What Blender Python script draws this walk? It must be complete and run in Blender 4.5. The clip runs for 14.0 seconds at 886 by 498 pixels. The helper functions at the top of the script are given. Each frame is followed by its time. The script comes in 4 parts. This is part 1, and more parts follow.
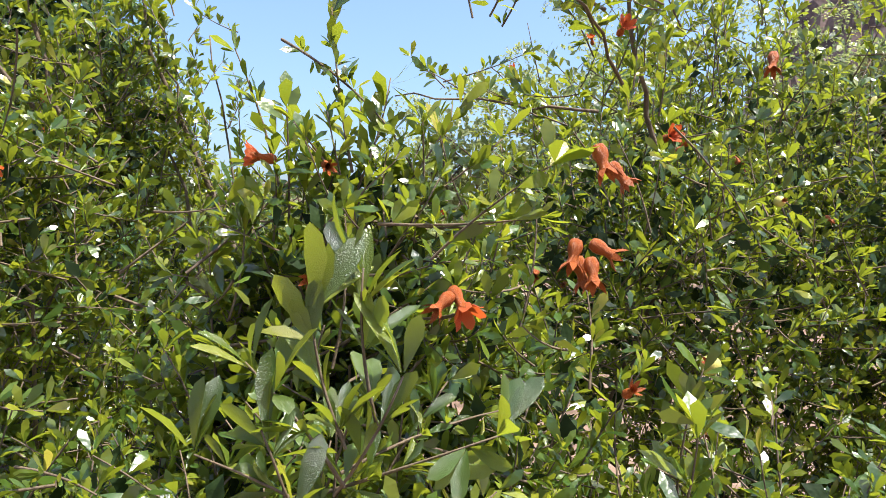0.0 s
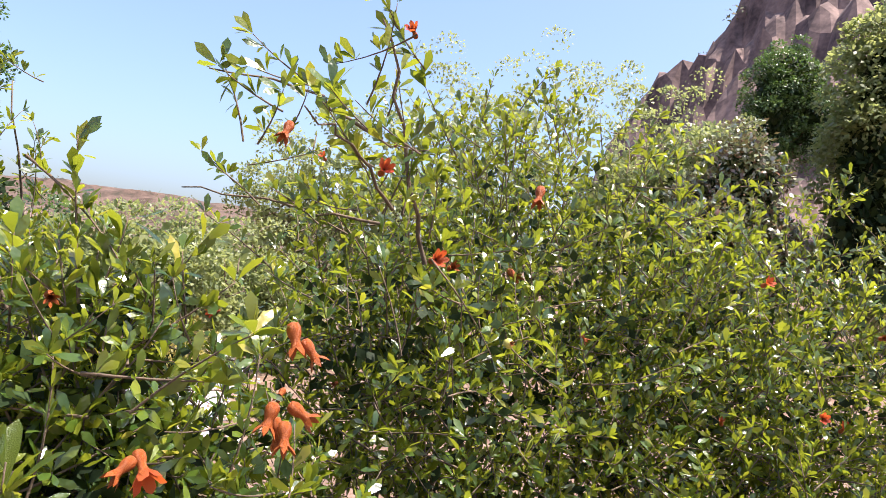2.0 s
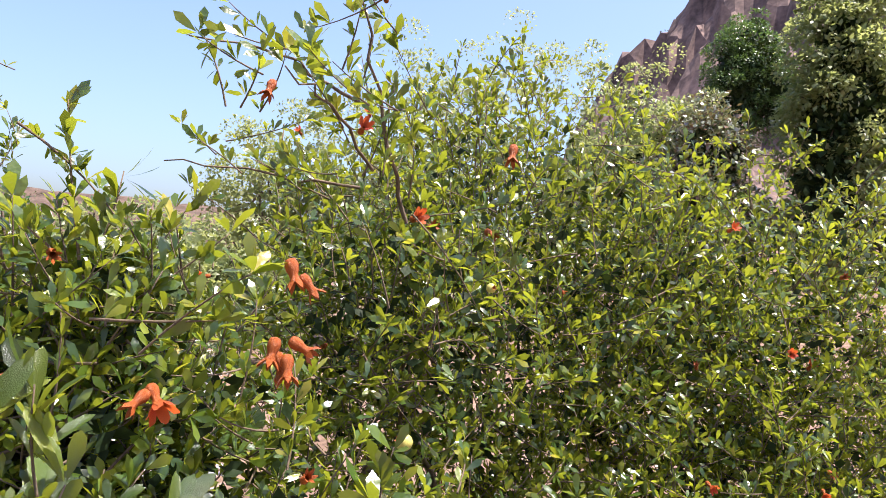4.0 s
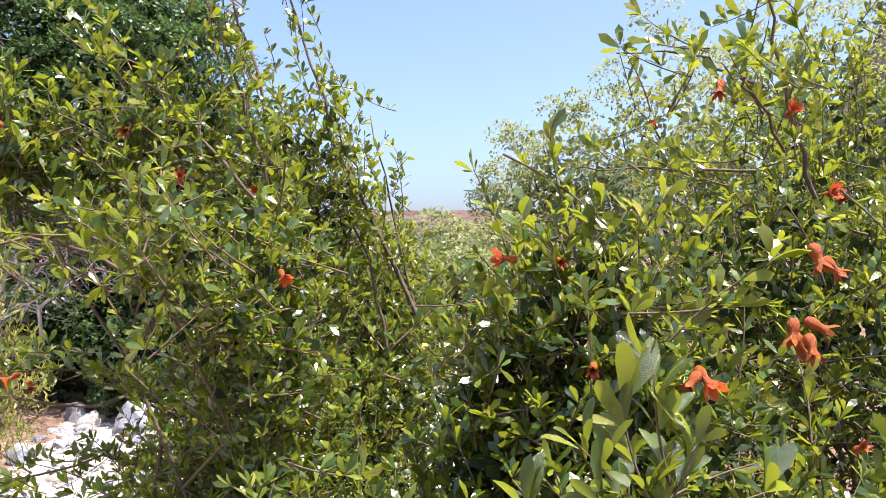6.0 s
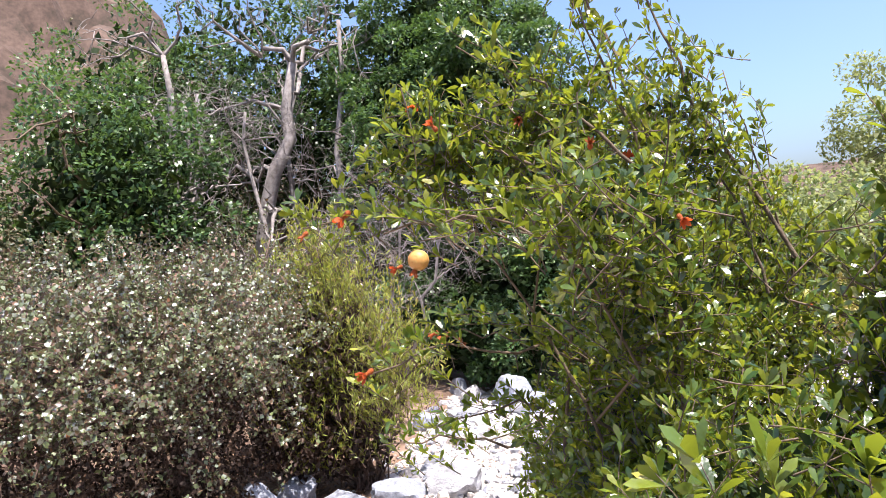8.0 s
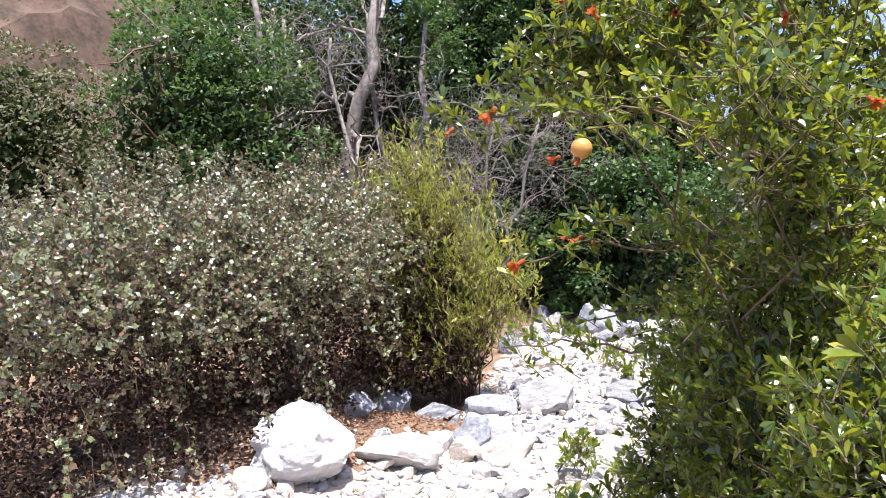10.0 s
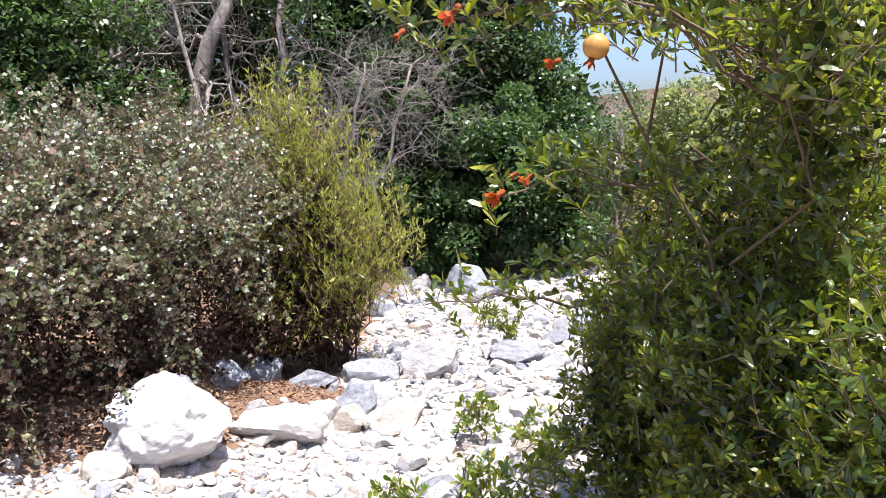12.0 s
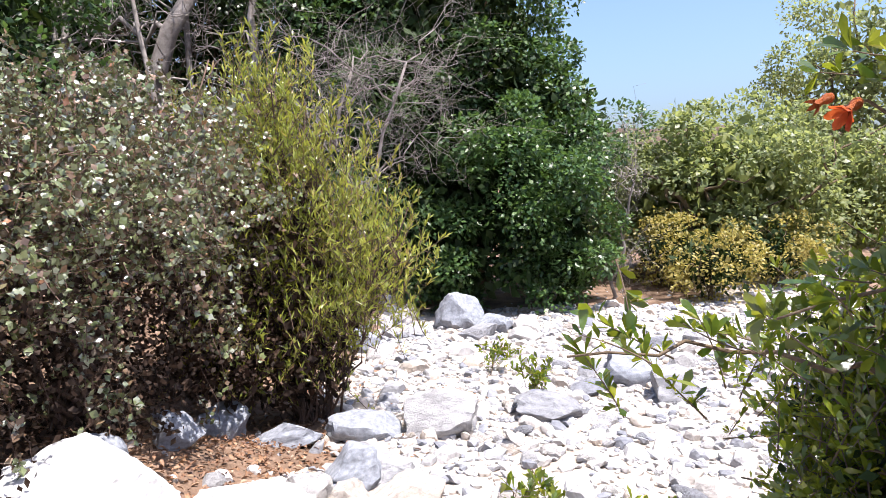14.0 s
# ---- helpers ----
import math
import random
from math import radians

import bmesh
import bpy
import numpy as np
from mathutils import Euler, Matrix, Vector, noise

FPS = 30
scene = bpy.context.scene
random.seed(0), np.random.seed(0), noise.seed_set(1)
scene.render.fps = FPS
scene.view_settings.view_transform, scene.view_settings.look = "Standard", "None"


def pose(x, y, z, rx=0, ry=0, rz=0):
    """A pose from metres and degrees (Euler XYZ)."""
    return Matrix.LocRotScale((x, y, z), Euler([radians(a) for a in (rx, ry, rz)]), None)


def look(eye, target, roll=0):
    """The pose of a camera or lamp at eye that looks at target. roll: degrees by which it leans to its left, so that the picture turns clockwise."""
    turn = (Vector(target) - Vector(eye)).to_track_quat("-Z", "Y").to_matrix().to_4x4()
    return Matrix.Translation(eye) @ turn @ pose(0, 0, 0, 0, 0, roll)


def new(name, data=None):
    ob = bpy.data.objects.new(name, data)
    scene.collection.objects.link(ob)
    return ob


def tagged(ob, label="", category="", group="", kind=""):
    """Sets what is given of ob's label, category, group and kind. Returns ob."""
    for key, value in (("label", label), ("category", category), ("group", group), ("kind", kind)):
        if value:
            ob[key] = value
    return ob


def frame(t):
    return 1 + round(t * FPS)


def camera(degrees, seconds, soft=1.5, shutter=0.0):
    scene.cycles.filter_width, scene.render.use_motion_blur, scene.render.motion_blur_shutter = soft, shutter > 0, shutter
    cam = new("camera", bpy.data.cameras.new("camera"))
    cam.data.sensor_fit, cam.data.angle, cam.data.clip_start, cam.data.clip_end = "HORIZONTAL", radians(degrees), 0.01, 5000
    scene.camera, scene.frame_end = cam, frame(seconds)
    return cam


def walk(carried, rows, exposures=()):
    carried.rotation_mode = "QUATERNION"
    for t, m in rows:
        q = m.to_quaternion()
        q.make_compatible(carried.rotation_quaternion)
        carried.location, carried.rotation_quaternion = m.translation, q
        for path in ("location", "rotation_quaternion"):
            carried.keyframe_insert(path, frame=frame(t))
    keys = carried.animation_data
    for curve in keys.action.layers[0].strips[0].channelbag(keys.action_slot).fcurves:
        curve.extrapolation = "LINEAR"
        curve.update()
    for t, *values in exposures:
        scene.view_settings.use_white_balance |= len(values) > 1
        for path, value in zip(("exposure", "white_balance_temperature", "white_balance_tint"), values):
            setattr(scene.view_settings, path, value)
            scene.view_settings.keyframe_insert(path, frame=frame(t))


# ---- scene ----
cam = camera(61.4, 14.0, soft=0.6)
PATH = [
    (0, (0.349, 0.165, 1.892), (0.38, 2.164, 1.856), 2.8),
    (0.5, (0.357, 0.148, 1.925), (0.496, 2.143, 1.951), 1.6),
    (1, (0.4, 0.154, 1.978), (0.601, 2.144, 2.004), 4.1),
    (1.5, (0.464, 0.135, 2.039), (0.74, 2.115, 2.082), 6.5),
    (2, (0.514, 0.084, 2.077), (0.904, 2.045, 2.152), 7.7),
    (4.5, (0.476, 0.028, 1.991), (0.922, 1.977, 2.036), 4.2),
    (5, (0.35, 0.089, 1.988), (0.534, 2.081, 2.014), 2.6),
    (5.5, (0.233, 0.001, 1.979), (0.196, 2.0, 2.013), 1.3),
    (6, (0.143, -0.06, 1.997), (-0.072, 1.929, 2.008), -1.1),
    (6.5, (0.174, -0.104, 1.994), (-0.358, 1.824, 2.02), -2.9),
    (7, (0.132, -0.117, 2.008), (-0.634, 1.731, 2.031), -4.0),
    (7.5, (0.141, -0.195, 1.997), (-0.802, 1.568, 2.033), -6.3),
    (8, (0.083, -0.304, 1.943), (-0.958, 1.403, 1.967), -7.1),
    (8.5, (0.162, -0.55, 1.833), (-1.001, 1.076, 1.81), -7.0),
    (10.8, (-0.276, -0.411, 1.862), (-1.454, 1.197, 1.702), -5.5),
    (11, (-0.313, -0.4, 1.85), (-1.454, 1.234, 1.687), -5.6),
    (11.5, (-0.456, -0.349, 1.803), (-1.384, 1.411, 1.603), -5.7),
    (12, (-0.558, -0.28, 1.768), (-1.406, 1.513, 1.513), -4.6),
    (12.5, (-0.703, -0.037, 1.711), (-1.494, 1.782, 1.456), -0.7),
    (13, (-0.938, 0.156, 1.663), (-1.72, 1.979, 1.411), 0.8),
    (13.5, (-1.2, 0.382, 1.608), (-1.974, 2.209, 1.357), -1.1),
    (14, (-1.42, 0.613, 1.591), (-2.15, 2.466, 1.412), -2.0),
]
walk(cam, [(t, look(eye, target, roll)) for t, eye, target, roll in PATH],
     [(0, 1.36, 6500, 10), (1, 1.43, 6550, 16), (2, 1.46, 6650, 20), (7, 1.45, 6450, 21), (8.5, 1.34, 6350, 18), (14, 1.22, 6350, 17)])

# ---- sky and sun ----
TO_SUN = Vector((0.34, -0.12, 1.0)).normalized()
sky_world = bpy.data.worlds.new("sky")
scene.world = sky_world
sky_world.use_nodes = True
nt = sky_world.node_tree
sky = nt.nodes.new("ShaderNodeTexSky")
sky.sky_type, sky.sun_disc = "NISHITA", False
sky.sun_elevation = math.asin(TO_SUN.z)
sky.sun_rotation = math.atan2(TO_SUN.x, TO_SUN.y)
sky.air_density, sky.dust_density, sky.ozone_density = 1.0, 3.1, 6.5
nt.links.new(sky.outputs[0], nt.nodes["Background"].inputs[0])
nt.nodes["Background"].inputs[1].default_value = 0.12
lamp = bpy.data.lights.new("sun", "SUN")
lamp.energy, lamp.angle, lamp.color = 5.0, radians(0.53), (1.0, 0.95, 0.86)
sun = new("sun", lamp)
sun.matrix_world = look((0, 0, 30), Vector((0, 0, 30)) - TO_SUN)

# ---- materials ----


def material(name):
    m = bpy.data.materials.new(name)
    m.use_nodes = True
    return m, m.node_tree.nodes, m.node_tree.links, m.node_tree.nodes["Principled BSDF"]


def ramp(nodes, stops):
    r = nodes.new("ShaderNodeValToRGB")
    while len(r.color_ramp.elements) < len(stops):
        r.color_ramp.elements.new(0.5)
    for e, (p, c) in zip(r.color_ramp.elements, stops):
        e.position, e.color = p, (*c, 1)
    return r


def leaf_material(name, stops, rough=0.32, through_light=0.4, through_tint=(0.55, 0.6, 0.06), gloss=0.5):
    """Foliage: each leaf takes its own green, is glossy above and lets sunlight through."""
    m, nodes, links, bsdf = material(name)
    info = nodes.new("ShaderNodeNewGeometry")
    ob = nodes.new("ShaderNodeObjectInfo")
    add = nodes.new("ShaderNodeMath")
    add.operation = "ADD"
    links.new(info.outputs["Random Per Island"], add.inputs[0])
    links.new(ob.outputs["Random"], add.inputs[1])
    frac = nodes.new("ShaderNodeMath")
    frac.operation = "FRACT"
    links.new(add.outputs[0], frac.inputs[0])
    col = ramp(nodes, stops)
    links.new(frac.outputs[0], col.inputs[0])
    tex = nodes.new("ShaderNodeTexNoise")
    tex.inputs["Scale"].default_value = 55
    co = nodes.new("ShaderNodeTexCoord")
    links.new(co.outputs["Object"], tex.inputs["Vector"])
    mix = nodes.new("ShaderNodeMix")
    mix.data_type, mix.blend_type = "RGBA", "MULTIPLY"
    mix.inputs["Factor"].default_value = 0.45
    links.new(col.outputs[0], mix.inputs["A"])
    links.new(tex.outputs["Fac"], mix.inputs["B"])
    links.new(mix.outputs["Result"], bsdf.inputs["Base Color"])
    bsdf.inputs["Roughness"].default_value = rough
    bsdf.inputs["Specular IOR Level"].default_value = gloss
    puff = nodes.new("ShaderNodeBump")
    puff.inputs["Strength"].default_value, puff.inputs["Distance"].default_value = 0.5, 0.006
    links.new(tex.outputs["Fac"], puff.inputs["Height"])
    links.new(puff.outputs[0], bsdf.inputs["Normal"])
    tr = nodes.new("ShaderNodeBsdfTranslucent")
    tint = nodes.new("ShaderNodeMix")
    tint.data_type, tint.blend_type = "RGBA", "MIX"
    tint.inputs["Factor"].default_value = 0.55
    tint.inputs["B"].default_value = (*through_tint, 1)
    links.new(col.outputs[0], tint.inputs["A"])
    links.new(tint.outputs["Result"], tr.inputs["Color"])
    blend = nodes.new("ShaderNodeMixShader")
    blend.inputs[0].default_value = through_light
    links.new(bsdf.outputs[0], blend.inputs[1])
    links.new(tr.outputs[0], blend.inputs[2])
    links.new(blend.outputs[0], nodes["Material Output"].inputs["Surface"])
    return m


def rough_material(name, stops, scale=6.0, fine=60.0, rough=0.9, bump=0.4, bump_scale=None, patch=None):
    """Stone, bark and earth: colour at two scales, and relief."""
    m, nodes, links, bsdf = material(name)
    co = nodes.new("ShaderNodeTexCoord")
    big = nodes.new("ShaderNodeTexNoise")
    big.inputs["Scale"].default_value, big.inputs["Detail"].default_value = scale, 8
    small = nodes.new("ShaderNodeTexNoise")
    small.inputs["Scale"].default_value, small.inputs["Detail"].default_value = fine, 6
    ob = nodes.new("ShaderNodeObjectInfo")
    move = nodes.new("ShaderNodeVectorMath")
    move.operation = "ADD"
    links.new(co.outputs["Object"], move.inputs[0])
    links.new(ob.outputs["Random"], move.inputs[1])
    for t in (big, small):
        links.new(move.outputs[0], t.inputs["Vector"])
    mixf = nodes.new("ShaderNodeMix")
    mixf.inputs["Factor"].default_value = 0.35
    links.new(big.outputs["Fac"], mixf.inputs["A"])
    links.new(small.outputs["Fac"], mixf.inputs["B"])
    col = ramp(nodes, stops)
    links.new(mixf.outputs["Result"], col.inputs[0])
    out = col.outputs[0]
    if patch:
        own = nodes.new("ShaderNodeMix")
        own.data_type, own.blend_type = "RGBA", "MULTIPLY"
        own.inputs["Factor"].default_value = 1
        tones = ramp(nodes, patch)
        isl = nodes.new("ShaderNodeNewGeometry")
        add = nodes.new("ShaderNodeMath")
        add.operation = "ADD"
        links.new(isl.outputs["Random Per Island"], add.inputs[0])
        links.new(ob.outputs["Random"], add.inputs[1])
        frac = nodes.new("ShaderNodeMath")
        frac.operation = "FRACT"
        links.new(add.outputs[0], frac.inputs[0])
        links.new(frac.outputs[0], tones.inputs[0])
        links.new(out, own.inputs["A"])
        links.new(tones.outputs[0], own.inputs["B"])
        out = own.outputs["Result"]
    links.new(out, bsdf.inputs["Base Color"])
    bsdf.inputs["Roughness"].default_value = rough
    bsdf.inputs["Specular IOR Level"].default_value = 0.25
    b = nodes.new("ShaderNodeBump")
    b.inputs["Strength"].default_value, b.inputs["Distance"].default_value = bump, 0.02
    links.new(mixf.outputs["Result"], b.inputs["Height"])
    links.new(b.outputs[0], bsdf.inputs["Normal"])
    return m


POM_STOPS = [(0.0, (0.016, 0.045, 0.010)), (0.4, (0.05, 0.115, 0.018)), (0.75, (0.12, 0.19, 0.024)), (0.93, (0.24, 0.28, 0.03)), (0.985, (0.30, 0.30, 0.03)), (1.0, (0.45, 0.38, 0.06))]
LEAF_POM = leaf_material("pomegranate_leaf", POM_STOPS, 0.27, 0.37, (0.55, 0.6, 0.03), 1.0)
LEAF_DARK = leaf_material("dark_evergreen_leaf", [(0, (0.02, 0.055, 0.02)), (0.6, (0.055, 0.12, 0.034)), (1, (0.11, 0.19, 0.05))], 0.36, 0.25, (0.22, 0.38, 0.06), 0.45)
LEAF_PALE = leaf_material("pale_tree_leaf", [(0, (0.13, 0.18, 0.07)), (0.6, (0.21, 0.26, 0.11)), (1, (0.30, 0.33, 0.15))], 0.42, 0.45, (0.5, 0.55, 0.15))
LEAF_GREY = leaf_material("grey_shrub_leaf", [(0, (0.08, 0.045, 0.028)), (0.25, (0.24, 0.16, 0.10)), (0.31, (0.13, 0.165, 0.065)), (0.72, (0.23, 0.275, 0.13)), (0.94, (0.36, 0.39, 0.33)), (1, (0.36, 0.16, 0.08))], 0.22, 0.15, (0.3, 0.3, 0.1), 1.0)
LEAF_HOP = leaf_material("hopbush_leaf", [(0, (0.17, 0.23, 0.04)), (0.5, (0.28, 0.35, 0.07)), (0.88, (0.42, 0.46, 0.12)), (0.95, (0.40, 0.28, 0.13)), (1, (0.28, 0.18, 0.10))], 0.26, 0.42, (0.6, 0.56, 0.06), 0.7)
LEAF_FAR = leaf_material("hillside_scrub", [(0, (0.07, 0.09, 0.04)), (0.6, (0.12, 0.13, 0.06)), (1, (0.20, 0.18, 0.09))], 0.6, 0.2, (0.3, 0.3, 0.1))
LEAF_YELLOW = leaf_material("yellow_shrub_leaf", [(0, (0.22, 0.20, 0.05)), (0.6, (0.34, 0.30, 0.07)), (1, (0.45, 0.36, 0.12))], 0.5, 0.35, (0.6, 0.5, 0.1))
SOIL = rough_material("brown_soil_with_litter", [(0.3, (0.07, 0.045, 0.03)), (0.5, (0.17, 0.11, 0.075)), (0.72, (0.30, 0.22, 0.16))], 5, 90, 0.95, 0.7)
# Leaf green darkened to paint in the shade deep inside shrubs and crowns
FILL_SHADE_GREEN = leaf_material("inner_leaf_painted_shade", [(0, (0.012, 0.026, 0.008)), (1, (0.03, 0.06, 0.014))], 0.65, 0.15, (0.1, 0.14, 0.02), 0.2)
# Dry brown, darkened to paint in the shade inside and under the shrubs
FILL_DRY_SHADE = leaf_material("dry_leaf_painted_shade", [(0, (0.02, 0.013, 0.009)), (0.8, (0.05, 0.03, 0.02)), (1, (0.12, 0.07, 0.045))], 0.7, 0.1, (0.1, 0.07, 0.04), 0.2)
LITTER = leaf_material("dry_leaf_litter", [(0, (0.12, 0.06, 0.035)), (0.5, (0.25, 0.13, 0.07)), (0.9, (0.38, 0.22, 0.12)), (1, (0.45, 0.35, 0.25))], 0.6, 0.1, (0.4, 0.2, 0.1))
BARK = rough_material("brown_bark", [(0.3, (0.07, 0.05, 0.032)), (0.7, (0.18, 0.135, 0.09))], 30, 200, 0.85, 0.5)
TWIG_BROWN = rough_material("red_brown_twigs", [(0.3, (0.05, 0.032, 0.025)), (0.7, (0.16, 0.105, 0.08))], 30, 200, 0.9, 0.4)
DEADWOOD = rough_material("weathered_dead_wood", [(0.3, (0.10, 0.085, 0.075)), (0.7, (0.34, 0.31, 0.29))], 12, 120, 0.85, 0.5)
STONE = rough_material("pale_limestone", [(0.28, (0.18, 0.18, 0.19)), (0.45, (0.42, 0.41, 0.40)), (0.72, (0.58, 0.57, 0.56))], 5, 45, 0.9, 1.0,
                       patch=[(0, (0.40, 0.43, 0.50)), (0.3, (0.74, 0.76, 0.80)), (0.6, (0.97, 0.96, 0.96)), (1, (0.93, 0.83, 0.73))])
STONE_WHITE = rough_material("bleached_limestone", [(0.3, (0.20, 0.21, 0.24)), (0.44, (0.46, 0.46, 0.47)), (0.7, (0.60, 0.59, 0.58))], 3, 22, 0.9, 0.55)
STONE_BLUE = rough_material("blue_grey_stone", [(0.3, (0.13, 0.14, 0.16)), (0.55, (0.27, 0.29, 0.33)), (0.75, (0.45, 0.46, 0.47))], 7, 60, 0.85, 0.6)
EARTH = rough_material("pale_dusty_earth", [(0.3, (0.28, 0.21, 0.16)), (0.5, (0.40, 0.35, 0.30)), (0.72, (0.50, 0.46, 0.42))], 3, 60, 0.95, 0.5)
HILLSIDE = rough_material("dry_rocky_hillside", [(0.3, (0.03, 0.03, 0.02)), (0.5, (0.09, 0.062, 0.048)), (0.7, (0.15, 0.105, 0.08))], 0.5, 3, 0.95, 0.6)
CLIFF = rough_material("purple_brown_cliff", [(0.34, (0.05, 0.036, 0.035)), (0.5, (0.14, 0.10, 0.09)), (0.7, (0.28, 0.20, 0.17))], 0.35, 2.2, 0.95, 1.0)
FRUIT = rough_material("young_pomegranate_skin", [(0.3, (0.40, 0.17, 0.05)), (0.5, (0.48, 0.25, 0.07)), (0.7, (0.38, 0.30, 0.09))], 18, 120, 0.4, 0.1)
FRUIT_GREEN = rough_material("green_pomegranate_skin", [(0.3, (0.34, 0.34, 0.07)), (0.7, (0.52, 0.46, 0.14))], 18, 120, 0.4, 0.1)
CALYX = rough_material("orange_calyx", [(0.32, (0.15, 0.025, 0.006)), (0.5, (0.28, 0.06, 0.01)), (0.72, (0.38, 0.15, 0.04))], 60, 260, 0.42, 0.4)
PETAL = leaf_material("orange_red_petal", [(0, (0.62, 0.06, 0.02)), (1, (0.70, 0.14, 0.03))], 0.5, 0.4, (0.9, 0.2, 0.04))

# ---- geometry helpers ----
rng = np.random.default_rng(7)


def unit(v):
    v = np.asarray(v, float)
    return v / (np.linalg.norm(v, axis=-1, keepdims=True) + 1e-9)


def mesh_from(name, verts, faces, smooth=True):
    me = bpy.data.meshes.new(name)
    me.from_pydata([tuple(v) for v in verts], [], faces)
    if smooth:
        me.polygons.foreach_set("use_smooth", [True] * len(me.polygons))
    me.update()
    return me


def thing(name, mat, verts, faces, parent=None, label="", category="", group="", kind="", at=None, smooth=True):
    me = mesh_from(name, verts, faces, smooth)
    me.materials.append(mat)
    ob = new(name, me)
    if at is not None:
        ob.location = at
    if parent is not None:
        ob.parent = parent
    return tagged(ob, label, category, group, kind)


def holder(name, at, label, category, group=""):
    ob = new(name)
    ob.location = at
    return tagged(ob, label, category, group)


# leaf outlines: along y from stalk to tip, folded along the midrib
def blade(width, fold=0.25, bend=0.12, cut=0.0):
    w = width / 2
    v = [(0, 0, 0), (-w * 0.62, 0.36, fold * w), (0, 0.36, 0), (w * 0.62, 0.36, fold * w),
         (-w, 0.76, fold * w - bend * 0.4), (0, 0.76, -bend * 0.4), (w, 0.76, fold * w - bend * 0.4), (0, 1 - cut, -bend)]
    f = [(0, 2, 1), (0, 3, 2), (1, 2, 5, 4), (2, 3, 6, 5), (4, 5, 7), (5, 6, 7)]
    return np.array(v), f


def blade_round(width):
    """A leaf that is widest beyond its middle, with a rounded tip and a midrib fold."""
    w = width / 2
    rows = [(0.32, 0.55, 0.0), (0.62, 0.95, -0.02), (0.88, 0.72, -0.07)]
    v = [(0, 0, 0)]
    for y, k, z in rows:
        v += [(-w * k, y, z + 0.3 * w * k), (0, y, z), (w * k, y, z + 0.3 * w * k)]
    v.append((0, 1, -0.1))
    f = [(0, 2, 1), (0, 3, 2)] + [q for i in (1, 4) for q in ((i, i + 1, i + 4, i + 3), (i + 1, i + 2, i + 5, i + 4))] + [(7, 8, 10), (8, 9, 10)]
    return np.array(v), f


def blade_slim(width):
    """A narrow leaf of few faces, widest beyond its middle, with a blunt tip."""
    w = width / 2
    return np.array([(0, 0, 0), (-w * 0.72, 0.4, 0.0), (w * 0.72, 0.4, 0.2 * w), (-w, 0.76, -0.05), (w, 0.76, 0.2 * w - 0.05), (0, 1, -0.1)]), [(0, 2, 1), (1, 2, 4, 3), (3, 4, 5)]


def blade_simple(width):
    w = width / 2
    return np.array([(0, 0, 0), (-w, 0.5, 0.12 * w), (w, 0.5, 0.12 * w), (0, 1, -0.1)]), [(0, 2, 1), (1, 2, 3)]


POM_NEAR = blade_round(0.32)
POM_BLADE = blade_slim(0.34)
HOP_BLADE = blade_simple(0.17)
ROUND_BLADE = blade_simple(0.85)
TREE_BLADE = blade_simple(0.6)


class Leaves:
    """Collects leaves as places, directions and sizes, and makes one mesh of them."""

    def __init__(self):
        self.p, self.d, self.n, self.s = [], [], [], []

    def add(self, p, d, n, s):
        self.p.append(np.atleast_2d(p)); self.d.append(np.atleast_2d(d))
        self.n.append(np.atleast_2d(n)); self.s.append(np.atleast_1d(s))

    def arrays(self):
        p, d, n, s = (np.concatenate(a) for a in (self.p, self.d, self.n, self.s))
        d = unit(d)
        x = unit(np.cross(d, n))
        return p, d, x, np.cross(x, d), s

    def mesh(self, name, shape, keep=None):
        tv, tf = shape
        p, d, x, z, s = self.arrays()
        if keep is not None:
            p, d, x, z, s = (a[keep] for a in (p, d, x, z, s))
        v = p[:, None] + s[:, None, None] * (tv[None, :, 0, None] * x[:, None] + tv[None, :, 1, None] * d[:, None] + tv[None, :, 2, None] * z[:, None])
        k, m = len(tv), len(p)
        sizes = [len(f) for f in tf]
        flat = np.concatenate([np.array(f) for f in tf])
        loops = (flat[None] + k * np.arange(m)[:, None]).ravel()
        me = bpy.data.meshes.new(name)
        me.vertices.add(k * m)
        me.vertices.foreach_set("co", v.ravel())
        me.loops.add(len(loops))
        me.loops.foreach_set("vertex_index", loops.astype(np.int32))
        starts = np.concatenate([[0], np.cumsum(np.tile(sizes, m))[:-1]])
        me.polygons.add(len(tf) * m)
        me.polygons.foreach_set("loop_start", starts.astype(np.int32))
        me.polygons.foreach_set("use_smooth", np.ones(len(tf) * m, bool))
        me.update(calc_edges=True)
        return me


class Tubes:
    """Collects tapered round stems and makes one mesh of them."""

    def __init__(self, sides=5):
        self.v, self.f, self.sides, self.n = [], [], sides, 0

    def add(self, pts, r0, r1):
        pts = np.asarray(pts, float)
        k, m = self.sides, len(pts)
        tan = unit(np.gradient(pts, axis=0))
        a = unit(np.cross(tan, [0.31, 0.17, 0.93] if abs(tan[0, 2]) < 0.9 else [1, 0, 0.1]))
        b = np.cross(tan, a)
        r = np.linspace(r0, r1, m)[:, None, None]
        th = np.linspace(0, 2 * np.pi, k, endpoint=False)
        ring = pts[:, None] + r * (np.cos(th)[None, :, None] * a[:, None] + np.sin(th)[None, :, None] * b[:, None])
        self.v.append(ring.reshape(-1, 3))
        n = self.n
        for i in range(m - 1):
            for j in range(k):
                j2 = (j + 1) % k
                self.f.append((n + i * k + j, n + i * k + j2, n + (i + 1) * k + j2, n + (i + 1) * k + j))
        self.f.append(tuple(n + (m - 1) * k + j for j in range(k)))
        self.n += m * k

    def out(self):
        return np.concatenate(self.v), self.f


